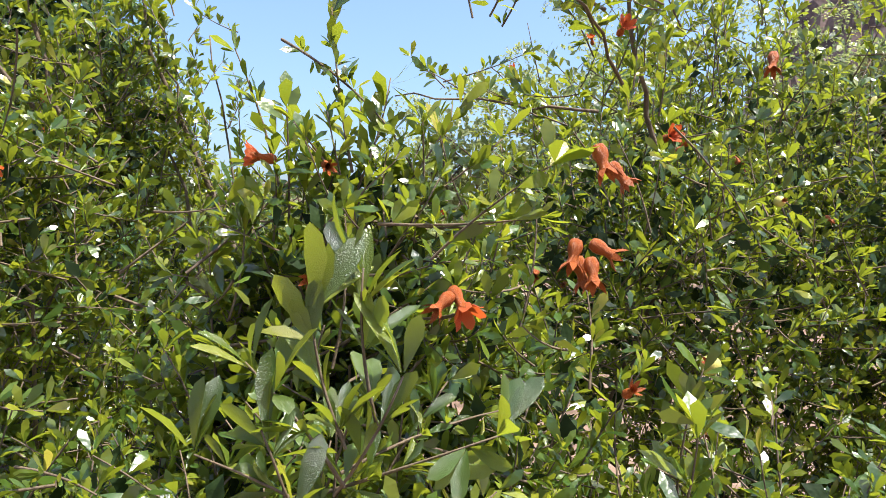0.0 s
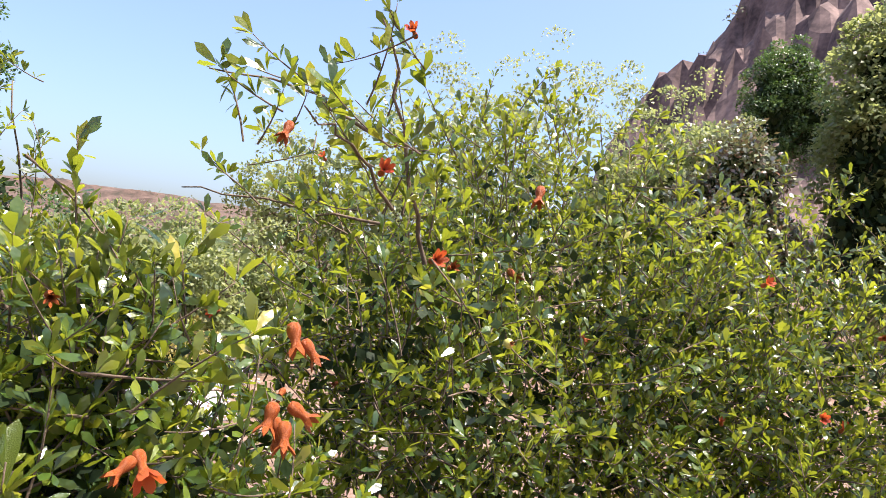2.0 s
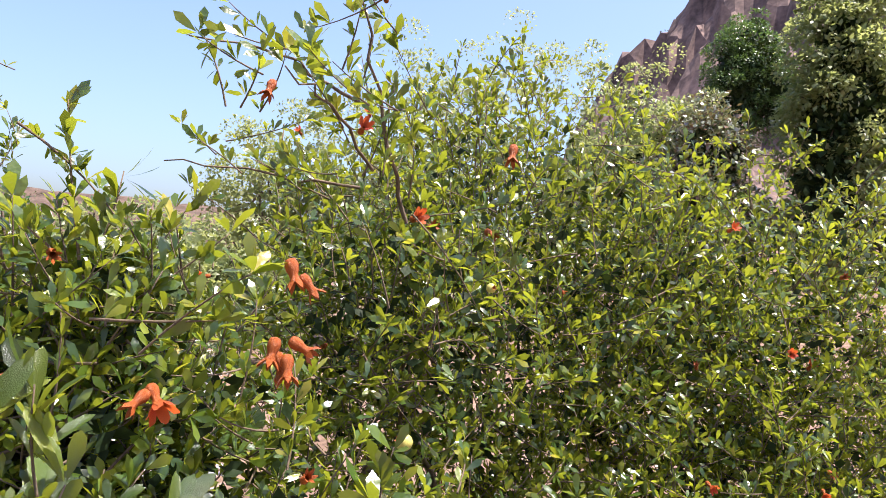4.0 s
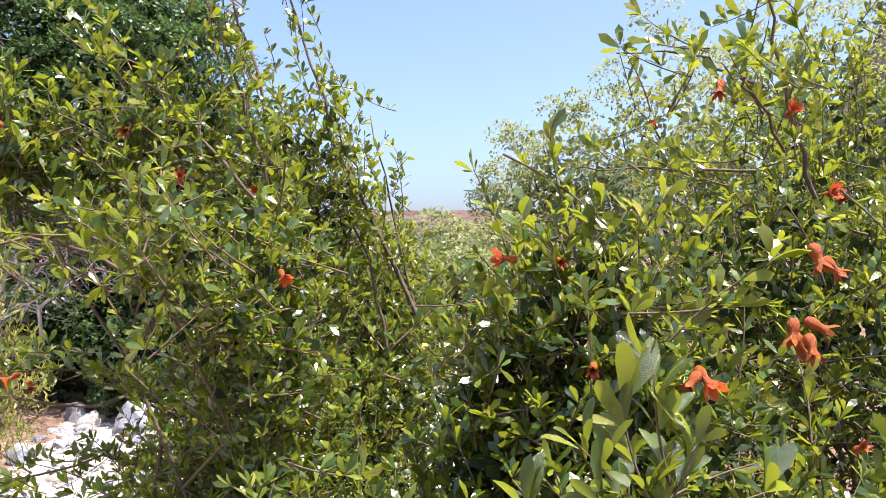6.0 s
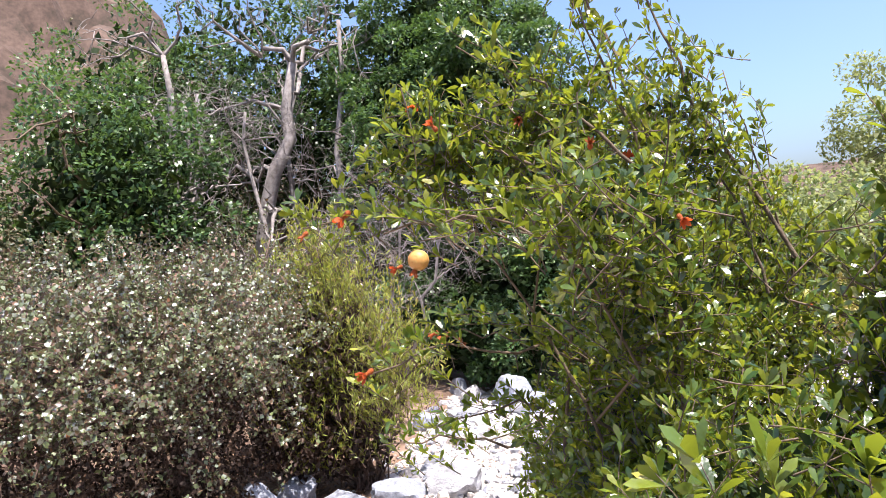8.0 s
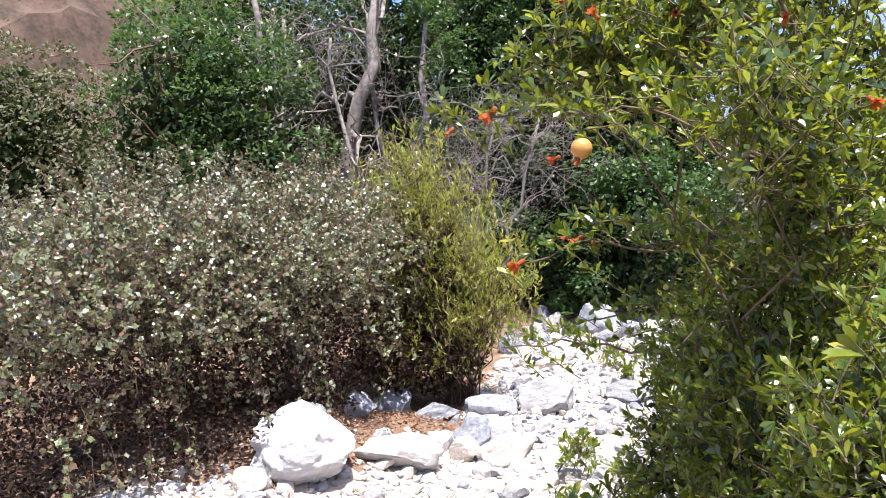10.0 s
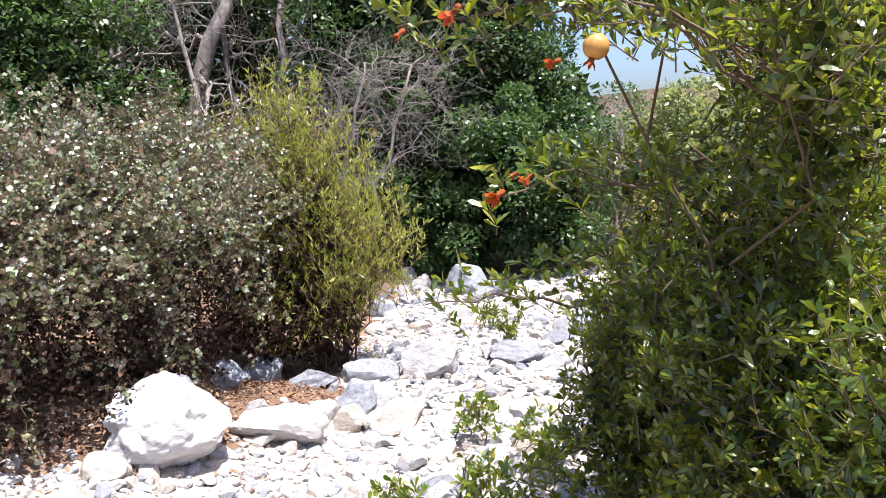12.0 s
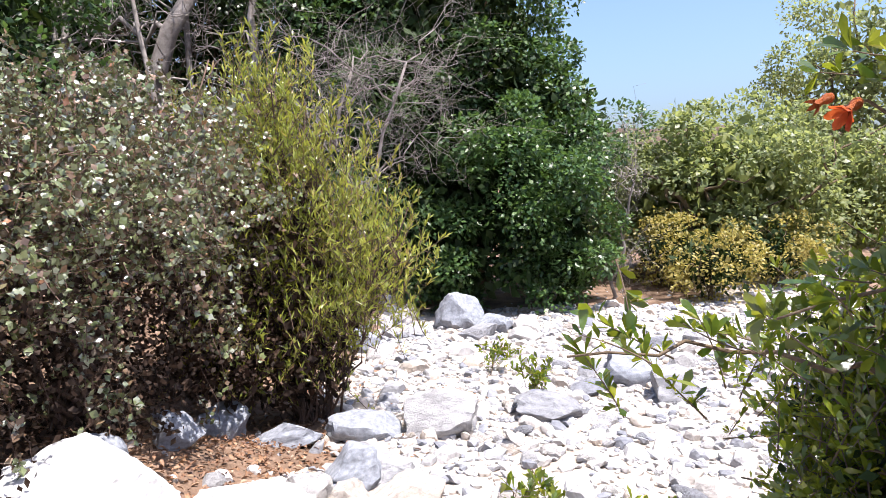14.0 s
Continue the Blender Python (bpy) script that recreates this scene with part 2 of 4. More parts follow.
def curve_pts(a, b, sag=0.0, wob=0.03, n=6):
    a, b = np.asarray(a, float), np.asarray(b, float)
    t = np.linspace(0, 1, n)[:, None]
    p = a + (b - a) * t
    p[:, 2] += sag * np.sin(np.pi * t[:, 0])
    w = rng.normal(0, wob, (n, 3)) * np.linalg.norm(b - a)
    w[0] = w[-1] = 0
    return p + w


def twig(leaves, tubes, tip, d, length, leaf, gap=0.03, per=5, spread=0.65, radius=0.002, curl=0.18, up=0.55):
    """One leafy shoot that ends at tip: tufts of leaves on short spurs along it."""
    d = unit(d)
    side = unit(np.cross(d, rng.normal(size=3)))
    n = 6
    t = np.linspace(0, 1, n)[:, None]
    tip = np.asarray(tip, float)
    pts = tip - d * length * (1 - t) + side * curl * length * (1 - t) ** 2
    if tubes is not None:
        tubes.add(pts, radius * (0.7 + length * 2), radius * 0.45)
    m = max(2, int(length / gap))
    knots = np.linspace(0.15, 1, m) + rng.normal(0, 0.25 / m, m)
    tt = np.repeat(np.clip(knots, 0, 1), per)
    idx = tt * (n - 1)
    i0 = np.minimum(idx.astype(int), n - 2)
    p = pts[i0] + (pts[i0 + 1] - pts[i0]) * (idx - i0)[:, None]
    k = len(tt)
    tuft = np.repeat(unit(d * 0.6 + rng.normal(0, 0.5, (m, 3)) + np.array([0, 0, up])), per, axis=0)
    out = unit(np.cross(tuft, rng.normal(size=(k, 3))))
    ang = np.abs(rng.normal(spread, 0.25, k))[:, None]
    ld = unit(tuft * np.cos(ang) + out * np.sin(ang))
    nn = unit(tuft - out * 0.5 + rng.normal(0, 0.3, (k, 3)))
    s = leaf * rng.uniform(0.45, 1.2, k) * (0.8 + 0.3 * tt)
    leaves.add(p + ld * 0.003, ld, nn, s)


def lobe_tips(lobes, n, inner=0.35):
    """Places for shoots in a crown made of egg-shaped lobes (centre, radii), most of them in the outer shell."""
    vol = np.array([r[0] * r[1] * r[2] for _, r in lobes]) ** 0.8
    pick = rng.choice(len(lobes), n, p=vol / vol.sum())
    c = np.array([l[0] for l in lobes], float)[pick]
    r = np.array([l[1] for l in lobes], float)[pick]
    u = unit(rng.normal(size=(n, 3)))
    rad = rng.uniform(inner ** 2, 1.15, n) ** 0.5
    return c + u * r * rad[:, None], u


def shrub(name, base, lobes, shoots, leaf, shape, mat, label, category, stems=7, length=(0.1, 0.26), up=0.35, gap=0.03, per=5, spread=0.65,
          bark=None, extra=(), stem_r=0.012, group="", picked=None, floor_z=None, sub=3, tuft_up=0.55, fill=0, fill_mat=None, branches=(), fill_lobes=None):
    """A many-stemmed bush: stems from the foot, side branches, leafy shoots. picked: a box in which each leaf is a part of its own."""
    bark = bark or BARK
    top = holder(name, base, label, category, group)
    base = np.asarray(base, float)
    leaves, tubes = Leaves(), Tubes(4)
    tips, outs = lobe_tips(lobes, shoots)
    for p, u in zip(tips, outs):
        if floor_z is not None and p[2] < floor_z:
            p[2] = floor_z + rng.uniform(0, 0.25)
        d = u * 0.8 + np.array([0, 0, up]) + rng.normal(0, 0.5, 3)
        twig(leaves, tubes, p, d, rng.uniform(*length), leaf, gap, per, spread, up=tuft_up)
    for p, d, ln, lf in extra:
        twig(leaves, tubes, p, d, ln, lf, gap, per, spread * 0.85, up=tuft_up)
    for a, b, sag, r, n, lf in branches:
        pts = curve_pts(a, b, sag, 0.02, 10)
        br = Tubes(6)
        br.add(pts, r, r * 0.35)
        v, f = br.out()
        thing("branch", bark, v - base, f, top)
        for i in range(n):
            q = pts[min(9, 2 + int(8 * (i + 1) / n))] + rng.normal(0, 0.03, 3)
            twig(leaves, tubes, q + np.array([0, 0, 0.04]), unit(pts[-1] - pts[0]) * 0.8 + rng.normal(0, 0.4, 3) + np.array([0, 0, 0.25]), rng.uniform(0.1, 0.22), lf, gap, per, spread, up=tuft_up)
    for i in range(stems):
        c, r = lobes[i % len(lobes)]
        tipp = np.array(c) + rng.normal(0, 0.28, 3) * np.array(r) + np.array([0, 0, 0.2 * r[2]])
        foot = base + np.append(rng.normal(0, 0.07, 2), -0.05)
        st = Tubes(7)
        pts = curve_pts(foot, tipp, 0.05, 0.03, 9)
        st.add(pts, stem_r * rng.uniform(0.8, 1.3), stem_r * 0.35)
        for _ in range(sub):
            j = rng.integers(3, 8)
            q = pts[j] + rng.normal(0, 0.3, 3) * np.array(r)
            q[2] = max(q[2], pts[j][2] - 0.1)
            st.add(curve_pts(pts[j], q, 0.03, 0.04, 6), stem_r * 0.45, stem_r * 0.16)
        v, f = st.out()
        thing("stem", bark, v - base, f, top)
    v, f = tubes.out()
    thing("twig_growth", bark, v - base, f, top, kind="stuff")
    # Fill leaves in a darkened colour give the inside its painted shade
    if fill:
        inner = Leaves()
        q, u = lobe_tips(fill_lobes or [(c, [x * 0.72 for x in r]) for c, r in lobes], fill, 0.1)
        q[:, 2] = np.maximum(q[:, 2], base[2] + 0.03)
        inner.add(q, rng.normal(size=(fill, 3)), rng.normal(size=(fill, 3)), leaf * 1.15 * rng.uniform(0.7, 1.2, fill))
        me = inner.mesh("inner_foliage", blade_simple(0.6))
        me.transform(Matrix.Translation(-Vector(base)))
        me.materials.append(fill_mat or FILL_SHADE_GREEN)
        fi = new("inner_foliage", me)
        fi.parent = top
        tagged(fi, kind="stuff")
    p, d, x, z, s = leaves.arrays()
    keep = np.ones(len(p), bool)
    if picked is not None:
        lo, hi, most = picked
        inside = np.where(((p > np.array(lo)) & (p < np.array(hi))).all(axis=1))[0][-most:]
        keep[inside] = False
        one = bpy.data.meshes.new("leaf")
        one.from_pydata([tuple(q) for q in POM_NEAR[0]], [], POM_NEAR[1])
        one.polygons.foreach_set("use_smooth", [True] * len(one.polygons))
        one.materials.append(mat)
        for i in inside:
            ob = new("leaf", one)
            ob.parent = top
            m = Matrix((x[i], d[i], z[i])).transposed().to_4x4()
            ob.matrix_basis = Matrix.Translation(Vector(p[i] - base)) @ m @ Matrix.Scale(s[i], 4)
    me = leaves.mesh("foliage", shape, keep)
    me.transform(Matrix.Translation(-Vector(base)))
    me.materials.append(mat)
    fo = new("foliage", me)
    fo.parent = top
    tagged(fo, kind="stuff")
    return top


# ---- ground ----
def sstep(a, b, x):
    t = np.clip((x - a) / (b - a), 0, 1)
    return t * t * (3 - 2 * t)


def ground_z(x, y):
    """Height of the dry stream bed, its bank, and the slopes that rise beyond it."""
    x, y = np.asarray(x, float), np.asarray(y, float)
    z = 0.14 + 0.24 * (1 - sstep(0.0, 1.6, -x - 0.1 + 0.4 * np.maximum(y - 2.0, 0)))
    z = z + 0.42 * sstep(2.5, 4.3, -x) * (1 - sstep(2.6, 4.4, y))
    z = z + 0.16 * np.maximum(-x - 4.6 - 0.12 * np.maximum(y - 5, 0), 0) ** 1.05
    z = z + 0.22 * np.maximum(x - 4.5, 0)
    z = z + 0.03 * np.sin(2.1 * x + 0.7) * np.sin(1.7 * y) + 0.012 * np.sin(6.3 * x) * np.sin(5.1 * y + 1)
    return z


def gz(x, y):
    return float(ground_z(x, y))


def bed_left(y):
    return -3.35 - 0.6 * (1 - sstep(1.5, 2.5, y)) - 0.75 * sstep(3.9, 5.4, y) - 0.9 * sstep(5.6, 8, y) + 3.2 * sstep(8.3, 9.4, y)


def bed_right(y):
    return -0.7 + 0.6 * sstep(4, 7, y)


def build_ground():
    ax = np.concatenate([-np.geomspace(12, 900, 26)[::-1], np.linspace(-11.5, 8, 131), np.geomspace(8.6, 900, 26)])
    ay = np.concatenate([-np.geomspace(8, 900, 20)[::-1], np.linspace(-7.5, 14, 145), np.geomspace(14.6, 900, 26)])
    xx, yy = np.meshgrid(ax, ay)
    zz = np.minimum(ground_z(xx, yy), 8)
    v = np.stack([xx, yy, zz], -1).reshape(-1, 3)
    w = len(ax)
    f = [(j * w + i, j * w + i + 1, (j + 1) * w + i + 1, (j + 1) * w + i) for j in range(len(ay) - 1) for i in range(w - 1)]
    cx, cy = 0.5 * (xx[:-1, :-1] + xx[1:, 1:]), 0.5 * (yy[:-1, :-1] + yy[1:, 1:])
    wob = 0.12 * np.sin(7 * cy) + 0.1 * np.sin(11 * cy + 3 * cx)
    bare = (cx > bed_left(cy) + wob) & (cx < bed_right(cy) + wob) & (cy < 15)
    ob = thing("ground", EARTH, v, f, label="pale dusty earth of a dry stony stream bed", category="ground", kind="structure")
    ob.data.materials.append(SOIL)
    ob.data.polygons.foreach_set("material_index", (~bare).astype(np.int32).ravel())
    return ob


ground = build_ground()

# ---- hills ----


HILL_SPOTS = []


def hill(name, cx, cy, rx, ry, h, turn, mat, label, z0=0.0, seed=0, n=80, crag=0.25, lo=0.35, hi=1.1):
    """A rocky hill: it falls away from its top between the radii lo and hi, with crags."""
    a = np.linspace(-1.3, 1.3, n)
    u, v = np.meshgrid(a, a)
    z = np.zeros_like(u)
    for i in range(n):
        for j in range(n):
            q = Vector((u[i, j] * 2.5 + seed, v[i, j] * 2.5, seed))
            r = math.hypot(u[i, j], v[i, j]) + 0.16 * noise.fractal(q, 0.8, 2.1, 4)
            t = min(1, max(0, (hi - r) / (hi - lo)))
            step = math.floor(t * 5 + 0.5 * noise.noise(q * 3)) / 5
            t = t * (1 - crag) + step * crag
            z[i, j] = h * (t + 0.06 * noise.fractal(q * 4, 0.7, 2.2, 4) * min(1, t * 4)) - 0.06 * h
    c, s = math.cos(radians(turn)), math.sin(radians(turn))
    x = cx + c * u * rx - s * v * ry
    y = cy + s * u * rx + c * v * ry
    vv = np.stack([x, y, z + z0], -1).reshape(-1, 3)
    f = [(i * n + j, i * n + j + 1, (i + 1) * n + j + 1, (i + 1) * n + j) for i in range(n - 1) for j in range(n - 1)]
    for _ in range(260):
        i, j = int(rng.integers(4, n - 4)), int(rng.integers(4, n - 4))
        if z[i, j] > 0.5:
            HILL_SPOTS.append(vv[i * n + j])
    return thing(name, mat, vv, f, label=label, category="hill", kind="structure", smooth=False)


hill("hill_far", -24, 155, 75, 32, 11, 3, HILLSIDE, "low dry brown hill beyond the valley", z0=0, seed=3, crag=0.1)
hill("hill_right", 63, 68, 36, 34, 50, 20, CLIFF, "purple-brown rocky crag above the trees", z0=0, seed=11, crag=0.3, lo=0.4)
hill("hill_flank", 31, 36, 14, 13, 12.0, 15, CLIFF, "pinkish rocky slope below the crag", z0=0, seed=17, crag=0.25, lo=0.2, n=100)
hill("hill_left", -94, 34, 52, 44, 56, 30, HILLSIDE, "dry reddish rocky hillside with crags", z0=0, seed=23, crag=0.4, lo=0.3)
hill("hill_behind", 10, -90, 80, 40, 22, 0, HILLSIDE, "dry brown hill", z0=-2, seed=31)

# ---- fruits and flowers ----


def lathe(profile, sides, wave=0.0):
    v, f = [], []
    for i, (r, z) in enumerate(profile):
        for j in range(sides):
            a = 2 * math.pi * j / sides
            rr = r * (1 + wave * math.cos(3 * a))
            v.append((rr * math.cos(a), rr * math.sin(a), z))
    for i in range(len(profile) - 1):
        for j in range(sides):
            k = (j + 1) % sides
            f.append((i * sides + j, i * sides + k, (i + 1) * sides + k, (i + 1) * sides + j))
    f.append(tuple(range(sides))[::-1])
    return v, f


def crown_points(r0, r1, z0, z1, n=6):
    """The spreading pointed lobes of a calyx."""
    v, f = [], []
    for i in range(n):
        a = 2 * math.pi * i / n
        b, c = a - 0.5, a + 0.5
        k = len(v)
        v += [(r0 * math.cos(b), r0 * math.sin(b), z0), (r0 * math.cos(c), r0 * math.sin(c), z0), (0.5 * (r0 + r1) * math.cos(a + 0.3), 0.5 * (r0 + r1) * math.sin(a + 0.3), 0.6 * z0 + 0.4 * z1),
              (0.5 * (r0 + r1) * math.cos(a - 0.3), 0.5 * (r0 + r1) * math.sin(a - 0.3), 0.6 * z0 + 0.4 * z1), (r1 * math.cos(a), r1 * math.sin(a), z1)]
        f += [(k, k + 1, k + 2, k + 3), (k + 3, k + 2, k + 4)]
    return v, f


def make_pod_meshes():
    out = {}
    v, f = lathe([(0.05, 0), (0.2, 0.06), (0.27, 0.25), (0.25, 0.45), (0.18, 0.62), (0.17, 0.75), (0.24, 0.95)], 10)
    out["pod"] = mesh_from("calyx", v, f)
    out["pod"].materials.append(CALYX)
    v, f = crown_points(0.26, 0.5, 0.93, 1.3)
    out["lobes"] = mesh_from("calyx_crown", v, f)
    out["lobes"].materials.append(CALYX)
    pts = [(0.5 * math.sin(t) + 0.02, 0.5 - 0.5 * math.cos(t)) for t in np.linspace(0, math.pi * 0.93, 11)]
    v, f = lathe(pts, 16, 0.02)
    for key, m in (("fruit", FRUIT), ("green", FRUIT_GREEN)):
        out[key] = mesh_from("fruit", v, f)
        out[key].materials.append(m)
    v, f = lathe([(0.12, 0.94), (0.13, 1.05), (0.17, 1.18)], 8)
    v2, f2 = crown_points(0.17, 0.3, 1.16, 1.38)
    out["neck"] = mesh_from("calyx", v + v2, f + [tuple(i + len(v) for i in q) for q in f2])
    out["neck"].materials.append(CALYX)
    pv, pf = [], []
    for i in range(6):
        a = i * 1.047
        k = len(pv)
        c, s = math.cos(a), math.sin(a)
        row = [(0.1, 0.85, 0.06), (0.38, 1.15, 0.24), (0.55, 1.45, 0.2), (0.7, 1.55, 0.05)]
        for r, z, w in row:
            pv.append((r * c - w * s, r * s + w * c, z + 0.05 * math.sin(9 * a)))
            pv.append((r * c + w * s, r * s - w * c, z - 0.05 * math.sin(7 * a)))
        for q in range(3):
            pf.append((k + 2 * q, k + 2 * q + 1, k + 2 * q + 3, k + 2 * q + 2))
    out["petals"] = mesh_from("corolla", pv, pf)
    out["petals"].materials.append(PETAL)
    return out


PODS = make_pod_meshes()


def hang(parent, kind, at, size, d):
    """A bud, flower or fruit on the shrub, that points along d."""
    base = np.array(parent.location)
    turn = Vector(d).to_track_quat("Z", "Y").to_matrix().to_4x4() @ pose(0, 0, 0, 0, 0, rng.uniform(0, 360))
    main = {"bud": ("pod", "bud"), "flower": ("pod", "flower"), "fruit": ("fruit", "fruit"), "green": ("green", "fruit")}[kind]
    ob = new(main[1], PODS[main[0]])
    ob.parent = parent
    ob.matrix_basis = Matrix.Translation(Vector(np.asarray(at) - base) - Vector(d).normalized() * size * 0.5) @ turn @ Matrix.Scale(size, 4)
    extra = {"bud": [("lobes", "calyx_crown")], "flower": [("lobes", "calyx_crown"), ("petals", "corolla")], "fruit": [("neck", "calyx")], "green": [("neck", "calyx")]}[kind]
    for m, nm in extra:
        new(nm, PODS[m]).parent = ob
    tagged(ob, {"bud": "waxy orange pomegranate bud", "flower": "orange-red pomegranate flower", "fruit": "ripening yellow-orange pomegranate fruit", "green": "small green pomegranate fruit"}[kind])
    return ob


# ---- pomegranate shrubs ----
POM = dict(leaf=0.035, shape=POM_BLADE, mat=LEAF_POM, category="shrub", group="pomegranate shrubs")
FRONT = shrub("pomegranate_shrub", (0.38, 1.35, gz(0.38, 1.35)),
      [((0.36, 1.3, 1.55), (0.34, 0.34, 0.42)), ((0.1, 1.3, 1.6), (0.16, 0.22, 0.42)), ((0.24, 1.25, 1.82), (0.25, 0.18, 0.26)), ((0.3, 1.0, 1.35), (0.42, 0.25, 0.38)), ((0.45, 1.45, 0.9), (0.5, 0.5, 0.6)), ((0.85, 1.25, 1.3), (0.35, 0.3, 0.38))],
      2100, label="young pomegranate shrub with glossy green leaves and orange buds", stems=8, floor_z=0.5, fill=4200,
      extra=[((0.25, 0.80, 1.82), (-0.1, -0.05, 1), 0.12, 0.062), ((0.29, 0.82, 1.86), (0.05, -0.05, 1), 0.14, 0.066), ((0.20, 0.78, 1.78), (-0.6, -0.1, 0.6), 0.14, 0.06),
             ((0.33, 0.80, 1.77), (0.3, -0.2, 0.9), 0.14, 0.064), ((0.22, 0.76, 1.73), (-0.3, -0.2, 0.8), 0.14, 0.062), ((0.42, 0.85, 1.71), (0.8, -0.1, 0.35), 0.2, 0.06), ((0.14, 0.85, 1.68), (-0.8, -0.1, 0.3), 0.2, 0.06),
             ((0.19, 1.24, 2.21), (-0.1, 0, 1), 0.24, 0.042), ((0.06, 1.22, 2.14), (-0.45, 0, 0.9), 0.2, 0.04), ((0.28, 1.22, 2.11), (0.1, 0, 1), 0.2, 0.05), ((0.14, 1.2, 2.06), (-0.1, 0, 1), 0.16, 0.05),
             ((0.38, 1.25, 2.08), (0.5, 0, 0.9), 0.22, 0.05), ((0.44, 1.2, 2.03), (0.6, 0, 0.6), 0.2, 0.045), ((0.70, 1.10, 1.74), (0.2, -0.2, 0.9), 0.2, 0.06), ((0.66, 1.0, 1.7), (-0.1, -0.2, 0.9), 0.2, 0.06),
             ((0.5, 1.0, 1.99), (0.5, -0.2, 0.3), 0.2, 0.05), ((0.48, 1.02, 1.92), (0.5, -0.2, 0.1), 0.2, 0.045)],
      picked=((-0.1, 0.6, 1.5), (0.5, 0.98, 2.0), 290), **POM)
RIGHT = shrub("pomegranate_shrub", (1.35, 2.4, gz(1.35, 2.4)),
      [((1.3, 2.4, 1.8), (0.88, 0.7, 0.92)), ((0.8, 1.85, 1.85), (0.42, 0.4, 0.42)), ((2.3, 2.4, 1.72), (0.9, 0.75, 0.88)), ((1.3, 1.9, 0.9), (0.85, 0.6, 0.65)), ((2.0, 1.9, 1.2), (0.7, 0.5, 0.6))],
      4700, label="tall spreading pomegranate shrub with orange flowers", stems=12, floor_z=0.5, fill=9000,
      branches=[((0.8, 1.7, 2.1), (0.62, 1.5, 2.55), 0.02, 0.006, 7, 0.045), ((0.66, 1.6, 2.34), (0.33, 1.42, 2.38), 0.03, 0.004, 7, 0.042), ((0.7, 1.8, 2.18), (0.25, 1.85, 2.2), 0.0, 0.004, 7, 0.038),
                ((0.7, 1.6, 2.2), (0.5, 1.3, 2.32), 0.02, 0.004, 6, 0.045)], **POM)
LEFT = shrub("pomegranate_shrub", (-0.7, 2.3, gz(-0.7, 2.3)),
      [((-0.64, 2.2, 1.25), (0.45, 0.55, 0.55)), ((-0.5, 1.4, 1.98), (0.15, 0.34, 0.22)), ((-0.48, 1.75, 1.82), (0.2, 0.34, 0.36)), ((-0.58, 2.3, 2.15), (0.27, 0.38, 0.42)), ((-0.82, 1.85, 2.3), (0.26, 0.36, 0.22)), ((-1.0, 1.55, 2.24), (0.22, 0.24, 0.2)),
       ((-1.1, 2.3, 0.72), (0.24, 0.34, 0.48)), ((-0.98, 2.65, 0.82), (0.38, 0.5, 0.58)),
       ((-0.4, 2.75, 1.45), (0.3, 0.48, 0.75)), ((-0.6, 1.75, 1.02), (0.38, 0.4, 0.48)), ((-1.14, 2.7, 0.98), (0.28, 0.36, 0.42))],
      3900, label="pomegranate shrub with arching branches and a ripening fruit", stems=14, stem_r=0.008, floor_z=0.3, fill=4600,
      branches=[((-0.5, 1.75, 1.8), (-1.42, 1.38, 2.08), 0.14, 0.008, 22, 0.042), ((-0.55, 1.6, 1.85), (-1.0, 1.2, 2.02), 0.08, 0.006, 14, 0.042), ((-0.5, 1.6, 1.75), (-1.25, 1.5, 2.2), 0.1, 0.006, 16, 0.042), ((-0.6, 1.5, 1.9), (-0.9, 1.2, 1.99), 0.03, 0.004, 6, 0.04),
                ((-0.6, 1.7, 2.0), (-1.12, 1.45, 2.36), 0.06, 0.006, 14, 0.042), ((-0.5, 1.8, 2.1), (-0.95, 1.6, 2.55), 0.06, 0.006, 14, 0.042), ((-0.55, 2.2, 2.1), (-0.8, 2.2, 3.1), 0.0, 0.008, 14, 0.042), ((-0.5, 1.9, 2.1), (-0.72, 1.8, 2.75), 0.04, 0.006, 14, 0.042),
                ((-0.2, 2.3, 1.8), (-0.66, 2.2, 3.0), 0.0, 0.008, 24, 0.042), ((-0.25, 2.6, 1.6), (-0.4, 2.6, 2.5), 0.0, 0.006, 14, 0.042), ((-0.3, 2.3, 1.7), (-0.42, 2.2, 2.4), 0.0, 0.006, 12, 0.042),
                ((-0.85, 2.3, 1.3), (-1.36, 1.87, 1.36), 0.06, 0.006, 12, 0.045), ((-0.85, 2.2, 1.5), (-1.28, 1.87, 1.68), 0.05, 0.006, 12, 0.045), ((-0.75, 2.0, 1.5), (-1.15, 1.25, 1.66), 0.08, 0.006, 14, 0.045),
                ((-1.05, 2.3, 1.15), (-1.72, 2.0, 1.25), 0.05, 0.007, 14, 0.05), ((-1.0, 2.4, 0.6), (-1.45, 2.0, 0.6), 0.1, 0.006, 10, 0.05), ((-0.8, 2.3, 1.5), (-1.12, 2.2, 1.72), 0.05, 0.006, 10, 0.045),
                ((-0.9, 2.0, 0.5), (-1.3, 1.52, 0.42), 0.06, 0.005, 8, 0.05), ((-0.8, 1.8, 0.5), (-1.15, 1.28, 0.44), 0.06, 0.005, 9, 0.05), ((-0.85, 1.9, 0.55), (-1.1, 1.5, 0.5), 0.05, 0.005, 9, 0.05),
                ((-0.9, 2.2, 0.45), (-1.5, 2.3, 0.4), 0.05, 0.005, 9, 0.05)],
      picked=((-1.5, 0.9, 1.75), (-0.6, 1.6, 2.4), 290), **POM)
